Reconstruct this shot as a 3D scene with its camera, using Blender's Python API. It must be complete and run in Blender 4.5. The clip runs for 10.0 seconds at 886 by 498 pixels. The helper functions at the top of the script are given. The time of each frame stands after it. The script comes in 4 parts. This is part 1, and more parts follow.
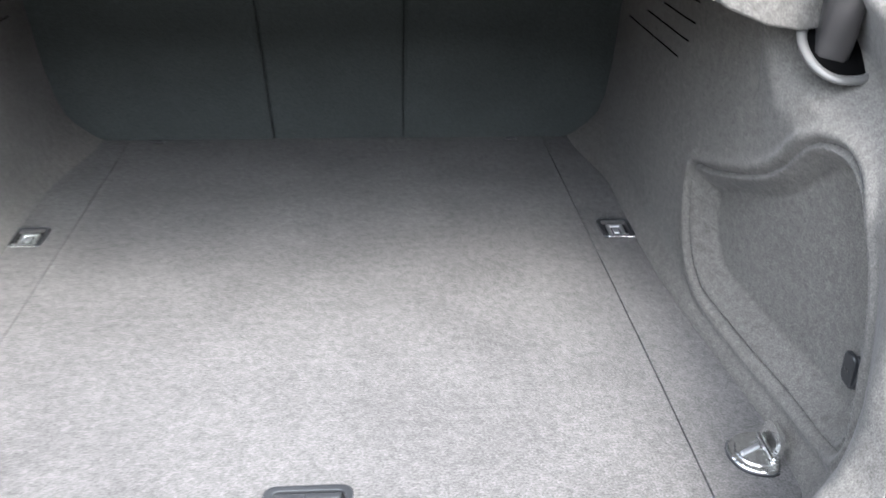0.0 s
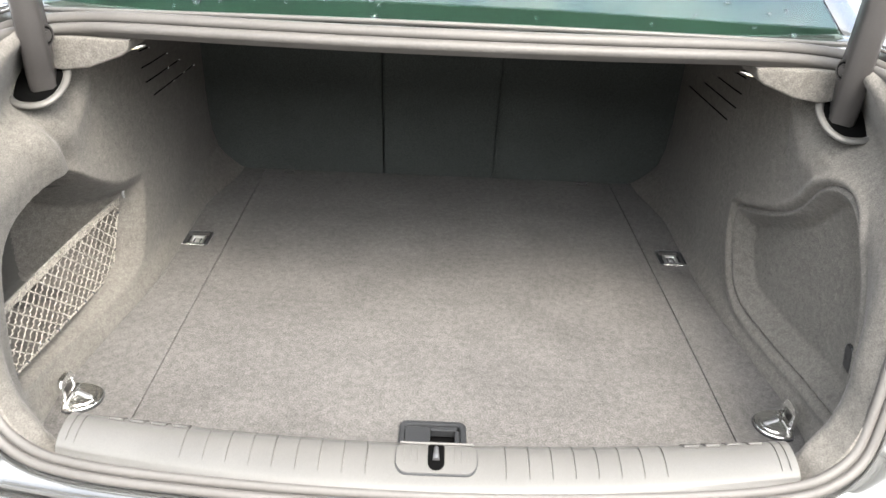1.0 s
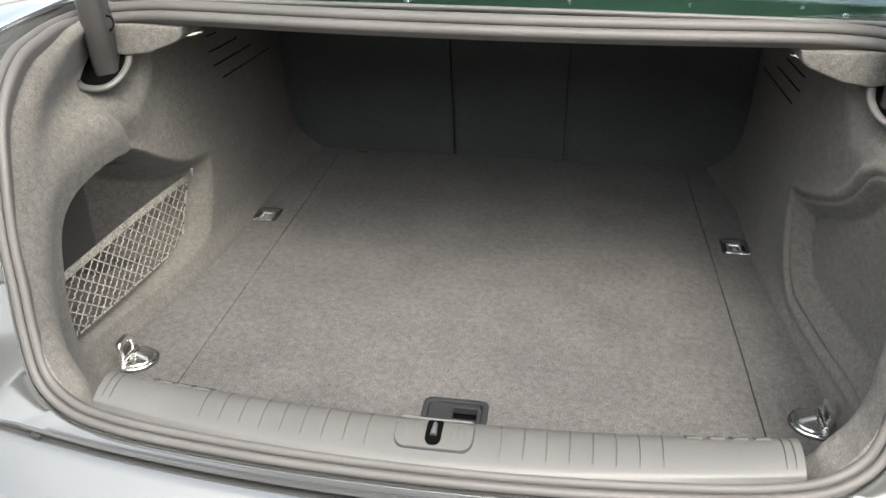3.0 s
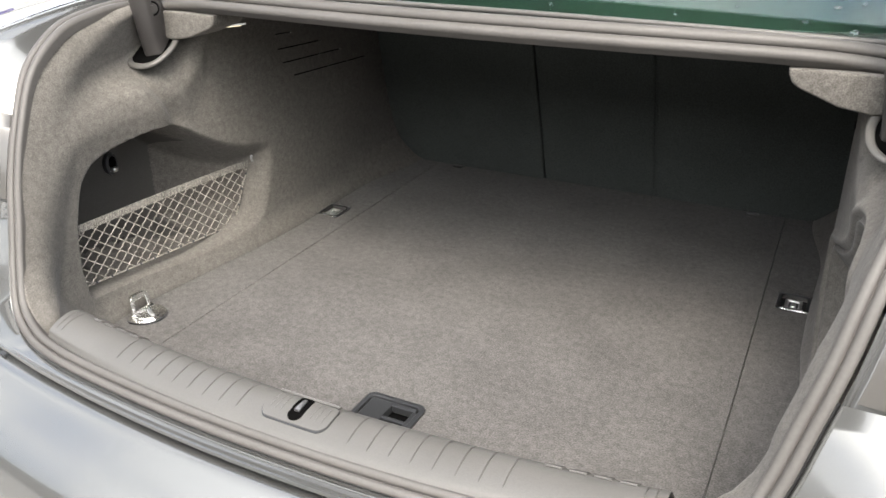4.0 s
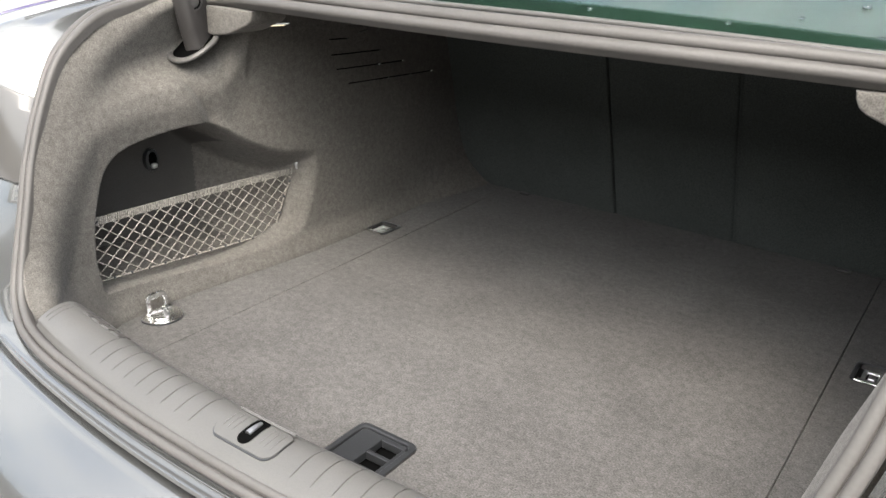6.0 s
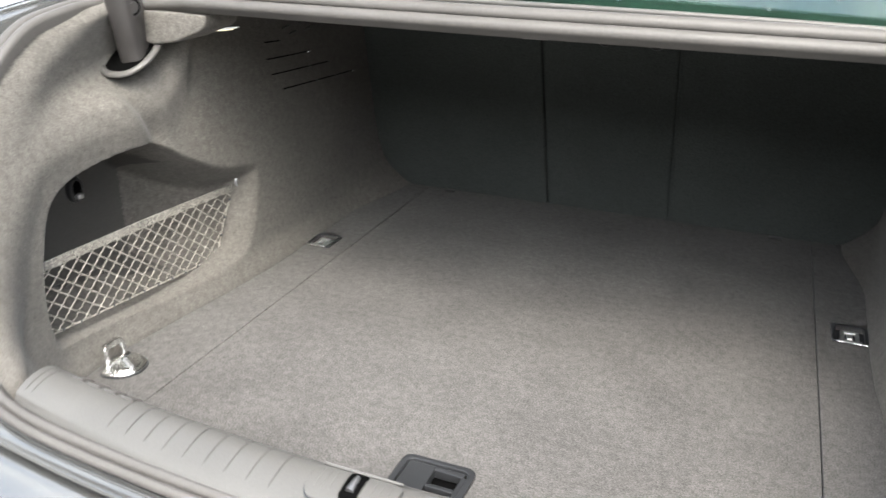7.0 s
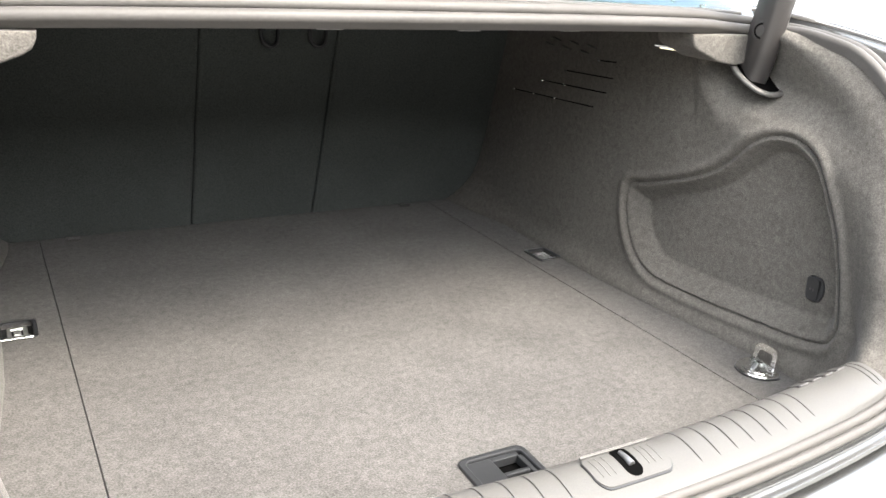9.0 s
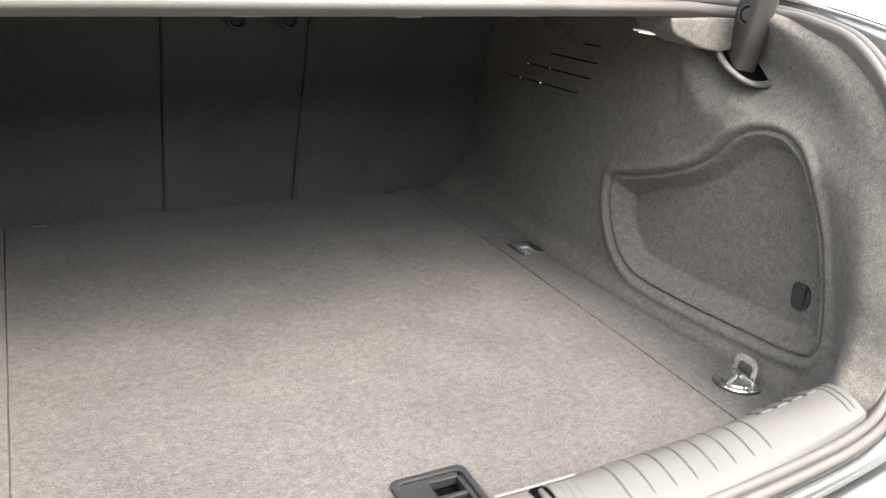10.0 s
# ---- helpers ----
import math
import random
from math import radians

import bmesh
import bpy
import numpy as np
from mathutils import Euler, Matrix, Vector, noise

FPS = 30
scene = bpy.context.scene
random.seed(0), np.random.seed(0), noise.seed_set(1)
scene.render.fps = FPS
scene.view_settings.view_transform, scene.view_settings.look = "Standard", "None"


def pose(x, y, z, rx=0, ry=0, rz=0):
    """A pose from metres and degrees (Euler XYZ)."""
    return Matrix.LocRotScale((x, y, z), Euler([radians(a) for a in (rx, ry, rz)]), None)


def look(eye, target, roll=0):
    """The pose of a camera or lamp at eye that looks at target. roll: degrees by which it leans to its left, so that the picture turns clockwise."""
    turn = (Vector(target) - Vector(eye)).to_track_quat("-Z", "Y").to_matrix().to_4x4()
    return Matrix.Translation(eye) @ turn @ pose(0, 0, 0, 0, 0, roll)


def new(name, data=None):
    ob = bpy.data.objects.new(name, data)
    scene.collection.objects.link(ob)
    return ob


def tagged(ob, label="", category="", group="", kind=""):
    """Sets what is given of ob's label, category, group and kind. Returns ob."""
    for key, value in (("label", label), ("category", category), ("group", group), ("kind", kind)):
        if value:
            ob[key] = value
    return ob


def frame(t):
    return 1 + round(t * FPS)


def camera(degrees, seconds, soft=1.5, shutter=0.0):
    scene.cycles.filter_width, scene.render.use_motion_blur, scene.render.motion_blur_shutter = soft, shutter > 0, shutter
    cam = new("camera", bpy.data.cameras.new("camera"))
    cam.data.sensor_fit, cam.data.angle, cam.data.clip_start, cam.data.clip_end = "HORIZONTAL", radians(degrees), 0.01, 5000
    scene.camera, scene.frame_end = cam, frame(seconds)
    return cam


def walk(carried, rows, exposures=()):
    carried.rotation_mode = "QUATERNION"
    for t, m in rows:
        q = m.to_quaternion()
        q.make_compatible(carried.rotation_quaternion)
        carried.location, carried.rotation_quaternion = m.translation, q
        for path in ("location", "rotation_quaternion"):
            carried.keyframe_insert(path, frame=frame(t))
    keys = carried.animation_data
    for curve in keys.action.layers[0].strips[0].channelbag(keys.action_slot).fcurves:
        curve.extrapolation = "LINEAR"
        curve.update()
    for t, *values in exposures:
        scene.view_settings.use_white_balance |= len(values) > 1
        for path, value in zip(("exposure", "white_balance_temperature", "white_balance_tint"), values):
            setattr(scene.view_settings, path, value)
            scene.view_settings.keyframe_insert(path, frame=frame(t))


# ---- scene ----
cam = camera(56.0, 10.0, shutter=0.3)
PATH = [
    (0, (0.088, -0.489, 1.241), (0.223, 1.23, 0.228), 1.2),
    (0.5, (0.026, -0.649, 1.292), (0.058, 1.132, 0.385), 2.2),
    (1, (-0.004, -0.779, 1.32), (0.019, 1.008, 0.422), 2.7),
    (1.5, (-0.004, -0.834, 1.333), (0.017, 0.941, 0.41), 2.5),
    (2, (-0.001, -0.855, 1.341), (-0.008, 0.909, 0.398), 2.0),
    (2.5, (0.023, -0.842, 1.345), (-0.063, 0.912, 0.39), 1.2),
    (2.7, (0.045, -0.829, 1.347), (-0.085, 0.92, 0.387), 0.8),
    (3.8, (0.441, -0.681, 1.273), (-0.321, 0.956, 0.412), -1.0),
    (4, (0.492, -0.686, 1.271), (-0.337, 0.924, 0.423), -0.5),
    (4.5, (0.586, -0.658, 1.273), (-0.387, 0.891, 0.465), 0.5),
    (5, (0.622, -0.577, 1.248), (-0.474, 0.911, 0.482), 0.4),
    (5.2, (0.588, -0.559, 1.259), (-0.51, 0.916, 0.473), 0.8),
    (6.5, (0.531, -0.536, 1.194), (-0.515, 0.992, 0.439), 1.2),
    (7, (0.301, -0.607, 1.209), (-0.392, 1.096, 0.422), 0.7),
    (7.5, (0.052, -0.603, 1.214), (-0.139, 1.198, 0.365), -0.0),
    (8, (-0.142, -0.576, 1.223), (0.192, 1.22, 0.409), 3.0),
    (8.5, (-0.382, -0.56, 1.195), (0.45, 1.109, 0.474), 4.8),
    (9, (-0.469, -0.558, 1.16), (0.469, 1.065, 0.463), 3.8),
    (9.5, (-0.463, -0.555, 1.148), (0.496, 1.059, 0.457), 3.5),
    (10, (-0.334, -0.537, 1.174), (0.517, 1.105, 0.411), 3.6),
]
EXPOSURES = [(0.0, 2.95, 6000, 8), (0.4, 3.02, 6600, 7), (1.0, 2.58, 6800, 7), (2.2, 1.90, 6750, 6), (2.7, 1.88, 6750, 6), (4.0, 1.92, 6850, 8), (5.0, 1.78, 6850, 8), (6.5, 2.05, 6700, 7), (7.5, 2.46, 6600, 6), (8.2, 2.72, 6750, 8), (9.0, 2.68, 6900, 8), (10.0, 2.62, 6900, 8)]
walk(cam, [(t, look(eye, target, roll)) for t, eye, target, roll in PATH], EXPOSURES)

# ---- light ----
SUN_ELEV, SUN_AZ = radians(54), radians(157)
world = bpy.data.worlds.new("sky")
scene.world = world
world.use_nodes = True
wn, wl = world.node_tree.nodes, world.node_tree.links
sky = wn.new("ShaderNodeTexSky")
sky.sky_type = "NISHITA"
sky.sun_disc = False
sky.sun_elevation, sky.sun_rotation = SUN_ELEV, SUN_AZ
sky.dust_density, sky.air_density = 3.0, 1.0
pale = wn.new("ShaderNodeHueSaturation")
wl.new(sky.outputs[0], pale.inputs["Color"])
cloud = wn.new("ShaderNodeTexNoise")
cloud.inputs["Scale"].default_value, cloud.inputs["Detail"].default_value, cloud.inputs["Distortion"].default_value = 3.0, 6.0, 0.4
where = wn.new("ShaderNodeTexCoord")
wl.new(where.outputs["Generated"], cloud.inputs["Vector"])
gaps = wn.new("ShaderNodeMapRange")
gaps.inputs["From Min"].default_value, gaps.inputs["From Max"].default_value = 0.34, 0.52
gaps.inputs["To Min"].default_value, gaps.inputs["To Max"].default_value = 0.85, 0.24
wl.new(cloud.outputs[0], gaps.inputs[0])
wl.new(gaps.outputs[0], pale.inputs["Saturation"])
cover = wn.new("ShaderNodeMapRange")
cover.inputs["From Min"].default_value, cover.inputs["From Max"].default_value = 0.38, 0.62
cover.inputs["To Min"].default_value, cover.inputs["To Max"].default_value = 0.80, 1.30
wl.new(cloud.outputs[0], cover.inputs[0])
# thin cloud all over: much brighter overhead as at the horizon
height = wn.new("ShaderNodeSeparateXYZ")
wl.new(where.outputs["Generated"], height.inputs[0])
vault = wn.new("ShaderNodeMapRange")
vault.inputs["To Min"].default_value, vault.inputs["To Max"].default_value = 0.46, 1.58
wl.new(height.outputs["Z"], vault.inputs[0])
veil = wn.new("ShaderNodeMath")
veil.operation = "MULTIPLY"
wl.new(cover.outputs[0], veil.inputs[0])
wl.new(vault.outputs[0], veil.inputs[1])
lit = wn.new("ShaderNodeVectorMath")
lit.operation = "SCALE"
wl.new(pale.outputs[0], lit.inputs[0])
wl.new(veil.outputs[0], lit.inputs["Scale"])
wl.new(lit.outputs[0], wn["Background"].inputs[0])
wn["Background"].inputs[1].default_value = 0.200
sun = new("sun", bpy.data.lights.new("sun", "SUN"))
sun.data.energy, sun.data.angle, sun.data.color = 0.35, radians(20), (1.0, 0.91, 0.80)
sun_way = Vector((math.sin(SUN_AZ) * math.cos(SUN_ELEV), math.cos(SUN_AZ) * math.cos(SUN_ELEV), math.sin(SUN_ELEV)))
sun.matrix_world = look((0, -3, 6), Vector((0, -3, 6)) - sun_way)


# ---- materials ----
def mat(name, col, rough=0.5, metal=0.0, vary=0.15, scale=6.0, grain=0.0, grain_scale=400.0, bump=0.0, coat=0.0, emit=0.0, trans=0.0, spec=0.5, streak=None, sheen=0.0, mid=0.0, mid_scale=60.0):
    """A surface: base colour with slow stains and a fine grain, and a bump from the grain."""
    m = bpy.data.materials.new(name)
    m.use_nodes = True
    n, l = m.node_tree.nodes, m.node_tree.links
    p = n["Principled BSDF"]
    p.inputs["Roughness"].default_value = rough
    p.inputs["Metallic"].default_value = metal
    p.inputs["Specular IOR Level"].default_value = spec
    p.inputs["Coat Weight"].default_value = coat
    p.inputs["Coat Roughness"].default_value = 0.04
    p.inputs["Transmission Weight"].default_value = trans
    if sheen:
        p.inputs["Sheen Weight"].default_value = sheen
        p.inputs["Sheen Roughness"].default_value = 0.5
    if emit:
        p.inputs["Emission Color"].default_value = (*col, 1)
        p.inputs["Emission Strength"].default_value = emit
    tc = n.new("ShaderNodeTexCoord")
    big = n.new("ShaderNodeTexNoise")
    big.inputs["Scale"].default_value, big.inputs["Detail"].default_value = scale, 5.0
    l.new(tc.outputs["Object"], big.inputs["Vector"])
    fine = n.new("ShaderNodeTexNoise")
    fine.inputs["Scale"].default_value, fine.inputs["Detail"].default_value = grain_scale, 3.0
    if streak:
        mp = n.new("ShaderNodeMapping")
        mp.inputs["Scale"].default_value = streak
        l.new(tc.outputs["Object"], mp.inputs["Vector"])
        l.new(mp.outputs[0], fine.inputs["Vector"])
    else:
        l.new(tc.outputs["Object"], fine.inputs["Vector"])
    r1 = n.new("ShaderNodeMapRange")
    r1.inputs["From Min"].default_value, r1.inputs["From Max"].default_value = 0.3, 0.7
    r1.inputs["To Min"].default_value, r1.inputs["To Max"].default_value = 1 - vary, 1 + vary
    l.new(big.outputs[0], r1.inputs[0])
    r2 = n.new("ShaderNodeMapRange")
    r2.inputs["From Min"].default_value, r2.inputs["From Max"].default_value = 0.3, 0.7
    r2.inputs["To Min"].default_value, r2.inputs["To Max"].default_value = 1 - grain, 1 + grain
    l.new(fine.outputs[0], r2.inputs[0])
    mul = n.new("ShaderNodeMath")
    mul.operation = "MULTIPLY"
    l.new(r1.outputs[0], mul.inputs[0])
    l.new(r2.outputs[0], mul.inputs[1])
    if mid:
        md = n.new("ShaderNodeTexNoise")
        md.inputs["Scale"].default_value, md.inputs["Detail"].default_value, md.inputs["Roughness"].default_value, md.inputs["Distortion"].default_value = mid_scale, 4.0, 0.65, 0.3
        l.new(tc.outputs["Object"], md.inputs["Vector"])
        r3 = n.new("ShaderNodeMapRange")
        r3.inputs["From Min"].default_value, r3.inputs["From Max"].default_value = 0.3, 0.7
        r3.inputs["To Min"].default_value, r3.inputs["To Max"].default_value = 1 - mid, 1 + mid
        l.new(md.outputs[0], r3.inputs[0])
        m2 = n.new("ShaderNodeMath")
        m2.operation = "MULTIPLY"
        l.new(mul.outputs[0], m2.inputs[0])
        l.new(r3.outputs[0], m2.inputs[1])
        mul = m2
    vm = n.new("ShaderNodeVectorMath")
    vm.operation = "SCALE"
    vm.inputs[0].default_value = col
    l.new(mul.outputs[0], vm.inputs["Scale"])
    l.new(vm.outputs[0], p.inputs["Base Color"])
    if bump:
        b = n.new("ShaderNodeBump")
        b.inputs["Strength"].default_value, b.inputs["Distance"].default_value = bump, 0.002
        l.new(fine.outputs[0], b.inputs["Height"])
        l.new(b.outputs[0], p.inputs["Normal"])
    return m


CARPET = mat("carpet", (0.084, 0.080, 0.077), 0.95, vary=0.13, scale=9, grain=0.36, grain_scale=420, bump=0.30, spec=0.1, sheen=0.1, mid=0.24, mid_scale=95)
FELT = mat("felt_lining", (0.120, 0.112, 0.102), 0.95, vary=0.08, scale=6, grain=0.32, grain_scale=560, bump=0.22, spec=0.1, sheen=0.1, mid=0.20, mid_scale=110)
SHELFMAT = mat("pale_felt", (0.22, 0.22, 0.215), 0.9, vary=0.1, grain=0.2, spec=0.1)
# dark pocket plastic, its colour lowered further for the shade inside the pocket
POCKETMAT = mat("pocket_plastic_shaded", (0.060, 0.057, 0.053), 0.9, vary=0.1, scale=10, grain=0.15, grain_scale=600, bump=0.15)
SEATCLOTH = mat("seat_back_felt", (0.071, 0.079, 0.076), 0.95, vary=0.08, scale=8, grain=0.4, grain_scale=600, bump=0.3, spec=0.1)
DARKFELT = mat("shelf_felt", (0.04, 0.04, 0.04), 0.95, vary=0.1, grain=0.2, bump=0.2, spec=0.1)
SILLMAT = mat("grey_plastic", (0.088, 0.085, 0.081), 0.36, spec=0.34, vary=0.05, scale=14, grain=0.10, grain_scale=900, bump=0.06)
BLACKPL = mat("black_plastic", (0.025, 0.026, 0.028), 0.32, vary=0.1, scale=20, grain=0.1, bump=0.05)
RUBBER = mat("seal_rubber", (0.080, 0.075, 0.071), 0.52, spec=0.38, vary=0.08, scale=12, grain=0.06, grain_scale=300, bump=0.03)
# near-black, paints the shade of hollows, most of them not cut in
VOID = mat("hollow_shade", (0.003, 0.003, 0.003), 1.0, vary=0.1, spec=0.0)
SATIN = mat("satin_chrome", (0.80, 0.80, 0.79), 0.34, 0.9, vary=0.1, scale=60, grain=0.1, grain_scale=200, bump=0.5)
CHROME = mat("chrome", (0.92, 0.92, 0.92), 0.20, 1.0, vary=0.06, scale=40, grain=0.04)
EYECHROME = mat("worn_chrome", (0.92, 0.92, 0.90), 0.24, 1.0, vary=0.1, scale=50, grain=0.06, grain_scale=150, bump=0.9)
STEEL = mat("dull_steel", (0.45, 0.45, 0.46), 0.35, 0.9, vary=0.15, scale=60, grain=0.1)
PAINT = mat("grey_car_paint", (0.132, 0.134, 0.132), 0.20, 0.6, vary=0.03, scale=5, grain=0.08, grain_scale=1800, coat=1.0)
ARMMAT = mat("hinge_paint", (0.042, 0.039, 0.038), 0.36, vary=0.06, scale=15, grain=0.06, bump=0.03)
REDLENS = mat("red_lens", (0.55, 0.01, 0.02), 0.08, vary=0.05, coat=1.0)
GLASS = mat("green_glass", (0.50, 0.68, 0.60), 0.0, vary=0.0, grain=0.0, trans=1.0)
FRIT = mat("black_glass_edge", (0.02, 0.032, 0.027), 0.6, vary=0.1, spec=0.1)
SMOKED = mat("smoked_lens", (0.075, 0.072, 0.068), 0.16, vary=0.04, coat=0.4)
DARKGLASS = mat("dark_glass", (0.012, 0.016, 0.016), 0.05, vary=0.1, coat=0.5)
NETMAT = mat("net_cord", (0.28, 0.262, 0.23), 0.8, vary=0.2, scale=60, grain=0.7, grain_scale=350, bump=0.3)
BANDMAT = mat("elastic_band", (0.15, 0.145, 0.135), 0.8, vary=0.1, scale=30, grain=0.9, grain_scale=320, bump=0.3, streak=(0.1, 1.0, 0.1))
LAMPMAT = mat("lamp_lens", (1.0, 0.86, 0.62), 0.2, vary=0.0, emit=0.3)
DROP = mat("water", (0.95, 0.97, 0.97), 0.0, vary=0.0, trans=1.0)
BRICKWALL = mat("rendered_wall", (0.22, 0.205, 0.185), 0.9, vary=0.15, scale=0.8, grain=0.2, grain_scale=60, bump=0.2)
ASPHALT = mat("asphalt", (0.21, 0.205, 0.195), 0.9, vary=0.2, scale=1.5, grain=0.4, grain_scale=120, bump=0.4)
WHITEPAINT = mat("white_car_paint", (0.75, 0.75, 0.74), 0.25, vary=0.03, coat=1.0)
VIOLETPAINT = mat("violet_car_paint", (0.07, 0.055, 0.16), 0.25, vary=0.03, coat=1.0)
TYRE = mat("tyre_rubber", (0.025, 0.025, 0.026), 0.8, vary=0.1, grain=0.1)
ALLOY = mat("alloy", (0.55, 0.55, 0.56), 0.3, 0.9, vary=0.05)


# ---- mesh helpers ----
def empty(name, at=(0, 0, 0)):
    e = new(name)
    e.empty_display_size = 0.05
    e.location = at
    return e


def put(name, verts, faces, material, parent=None, label="", smooth=True):
    me = bpy.data.meshes.new(name)
    me.from_pydata([tuple(v) for v in verts], [], faces)
    me.materials.append(material)
    if smooth:
        me.polygons.foreach_set("use_smooth", [True] * len(me.polygons))
        me.set_sharp_from_angle(angle=radians(52))
    me.update()
    ob = new(name, me)
    if parent:
        ob.parent = parent
        ob.matrix_parent_inverse = Matrix.Translation(parent.location).inverted()
    if label:
        ob["label"] = label
    return ob


def part(name, bm, material, parent=None, label="", smooth=False):
    bmesh.ops.recalc_face_normals(bm, faces=bm.faces)
    me = bpy.data.meshes.new(name)
    bm.to_mesh(me)
    bm.free()
    me.materials.append(material)
    if smooth:
        me.polygons.foreach_set("use_smooth", [True] * len(me.polygons))
        me.set_sharp_from_angle(angle=radians(52))
    ob = new(name, me)
    if parent:
        ob.parent = parent
        ob.matrix_parent_inverse = Matrix.Translation(parent.location).inverted()
    if label:
        ob["label"] = label
    return ob


def box(sx, sy, sz, m=Matrix(), bevel=0.0, seg=2):
    bm = bmesh.new()
    bmesh.ops.create_cube(bm, size=1.0)
    bmesh.ops.scale(bm, vec=(sx, sy, sz), verts=bm.verts)
    if bevel:
        bmesh.ops.bevel(bm, geom=bm.edges[:], offset=bevel, segments=seg, affect="EDGES", profile=0.5)
    bmesh.ops.transform(bm, matrix=m, verts=bm.verts)
    return bm


def merged(*bms):
    out = bmesh.new()
    for b in bms:
        me = bpy.data.meshes.new("tmp")
        b.to_mesh(me)
        b.free()
        out.from_mesh(me)
        bpy.data.meshes.remove(me)
    return out


def prism(outline, depth, m=Matrix(), bevel=0.0, seg=2):
    """An outline in x, y pulled up by depth in z."""
    bm = bmesh.new()
    f = bm.faces.new([bm.verts.new((x, y, 0)) for x, y in outline])
    r = bmesh.ops.extrude_face_region(bm, geom=[f])
    bmesh.ops.translate(bm, vec=(0, 0, depth), verts=[v for v in r["geom"] if isinstance(v, bmesh.types.BMVert)])
    if bevel:
        top = [e for e in bm.edges if all(abs(v.co.z - depth) < 1e-6 for v in e.verts)]
        bmesh.ops.bevel(bm, geom=top, offset=bevel, segments=seg, affect="EDGES", profile=0.5)
    bmesh.ops.transform(bm, matrix=m, verts=bm.verts)
    return bm


def rounded(w, h, r, n=6):
    pts = []
    for cx, cy, a0 in ((w / 2 - r, h / 2 - r, 0), (-w / 2 + r, h / 2 - r, 90), (-w / 2 + r, -h / 2 + r, 180), (w / 2 - r, -h / 2 + r, 270)):
        for i in range(n + 1):
            a = radians(a0 + 90 * i / n)
            pts.append((cx + r * math.cos(a), cy + r * math.sin(a)))
    return pts


def spline(pts, n, closed=False):
    """Catmull-Rom points, evenly spaced."""
    p = np.array(pts, float)
    if closed:
        q = np.vstack([p[-1], p, p[0], p[1]])
    else:
        q = np.vstack([2 * p[0] - p[1], p, 2 * p[-1] - p[-2]])
    out = []
    for i in range(1, len(q) - 2):
        for t in np.linspace(0, 1, 24, endpoint=False):
            a, b, c, d = q[i - 1], q[i], q[i + 1], q[i + 2]
            out.append(0.5 * (2 * b + (c - a) * t + (2 * a - 5 * b + 4 * c - d) * t * t + (3 * b - a - 3 * c + d) * t ** 3))
    out.append(p[0] if closed else p[-1])
    out = np.array(out)
    s = np.r_[0, np.cumsum(np.linalg.norm(np.diff(out, axis=0), axis=1))]
    at = np.linspace(0, s[-1], n, endpoint=not closed)
    return np.stack([np.interp(at, s, out[:, k]) for k in range(out.shape[1])], 1)


def sweep_frames(path, up, closed):
    t = np.roll(path, -1, 0) - np.roll(path, 1, 0)
    if not closed:
        t[0], t[-1] = path[1] - path[0], path[-1] - path[-2]
    t /= np.linalg.norm(t, axis=1)[:, None]
    side = np.cross(t, up)
    side /= np.linalg.norm(side, axis=1)[:, None]
    return side, np.cross(side, t)


def sweep(name, path, profile, up, material, parent=None, label="", closed=False, shut=True, size=None):
    """Sweeps a profile (side, up) along a path."""
    path = np.array(path, float)
    side, top = sweep_frames(path, np.array(up, float), closed)
    k, n = len(profile), len(path)
    size = size if size is not None else [1.0] * n
    verts = [path[i] + (side[i] * a + top[i] * b) * size[i] for i in range(n) for a, b in profile]
    faces = []
    for i in range(n if closed else n - 1):
        j = (i + 1) % n
        for a in range(k if shut else k - 1):
            b = (a + 1) % k
            faces.append((i * k + a, i * k + b, j * k + b, j * k + a))
    if not closed and shut:
        faces += [tuple(range(k))[::-1], tuple((n - 1) * k + a for a in range(k))]
    return put(name, verts, faces, material, parent, label)


def ring_profile(r, n=8, sq=1.0):
    return [(r * math.cos(2 * math.pi * i / n), sq * r * math.sin(2 * math.pi * i / n)) for i in range(n)]


def step(a, b, x):
    t = np.clip((x - a) / (b - a), 0, 1)
    return t * t * (3 - 2 * t)


def inside(px, py, poly):
    """Signed distance to a polygon, positive inside."""
    poly = np.array(poly, float)
    d = np.full(px.shape, 1e9)
    odd = np.zeros(px.shape, bool)
    for (ax, ay), (bx, by) in zip(poly, np.roll(poly, -1, 0)):
        ex, ey = bx - ax, by - ay
        wx, wy = px - ax, py - ay
        t = np.clip((wx * ex + wy * ey) / (ex * ex + ey * ey), 0, 1)
        d = np.minimum(d, np.hypot(wx - t * ex, wy - t * ey))
        c = ((ay <= py) & (by > py)) | ((by <= py) & (ay > py))
        odd ^= c & (wx < ex * np.where(ey == 0, 0, wy) / (ey if ey else 1))
    return np.where(odd, d, -d)


F = 0.60  # height of the luggage floor over the road

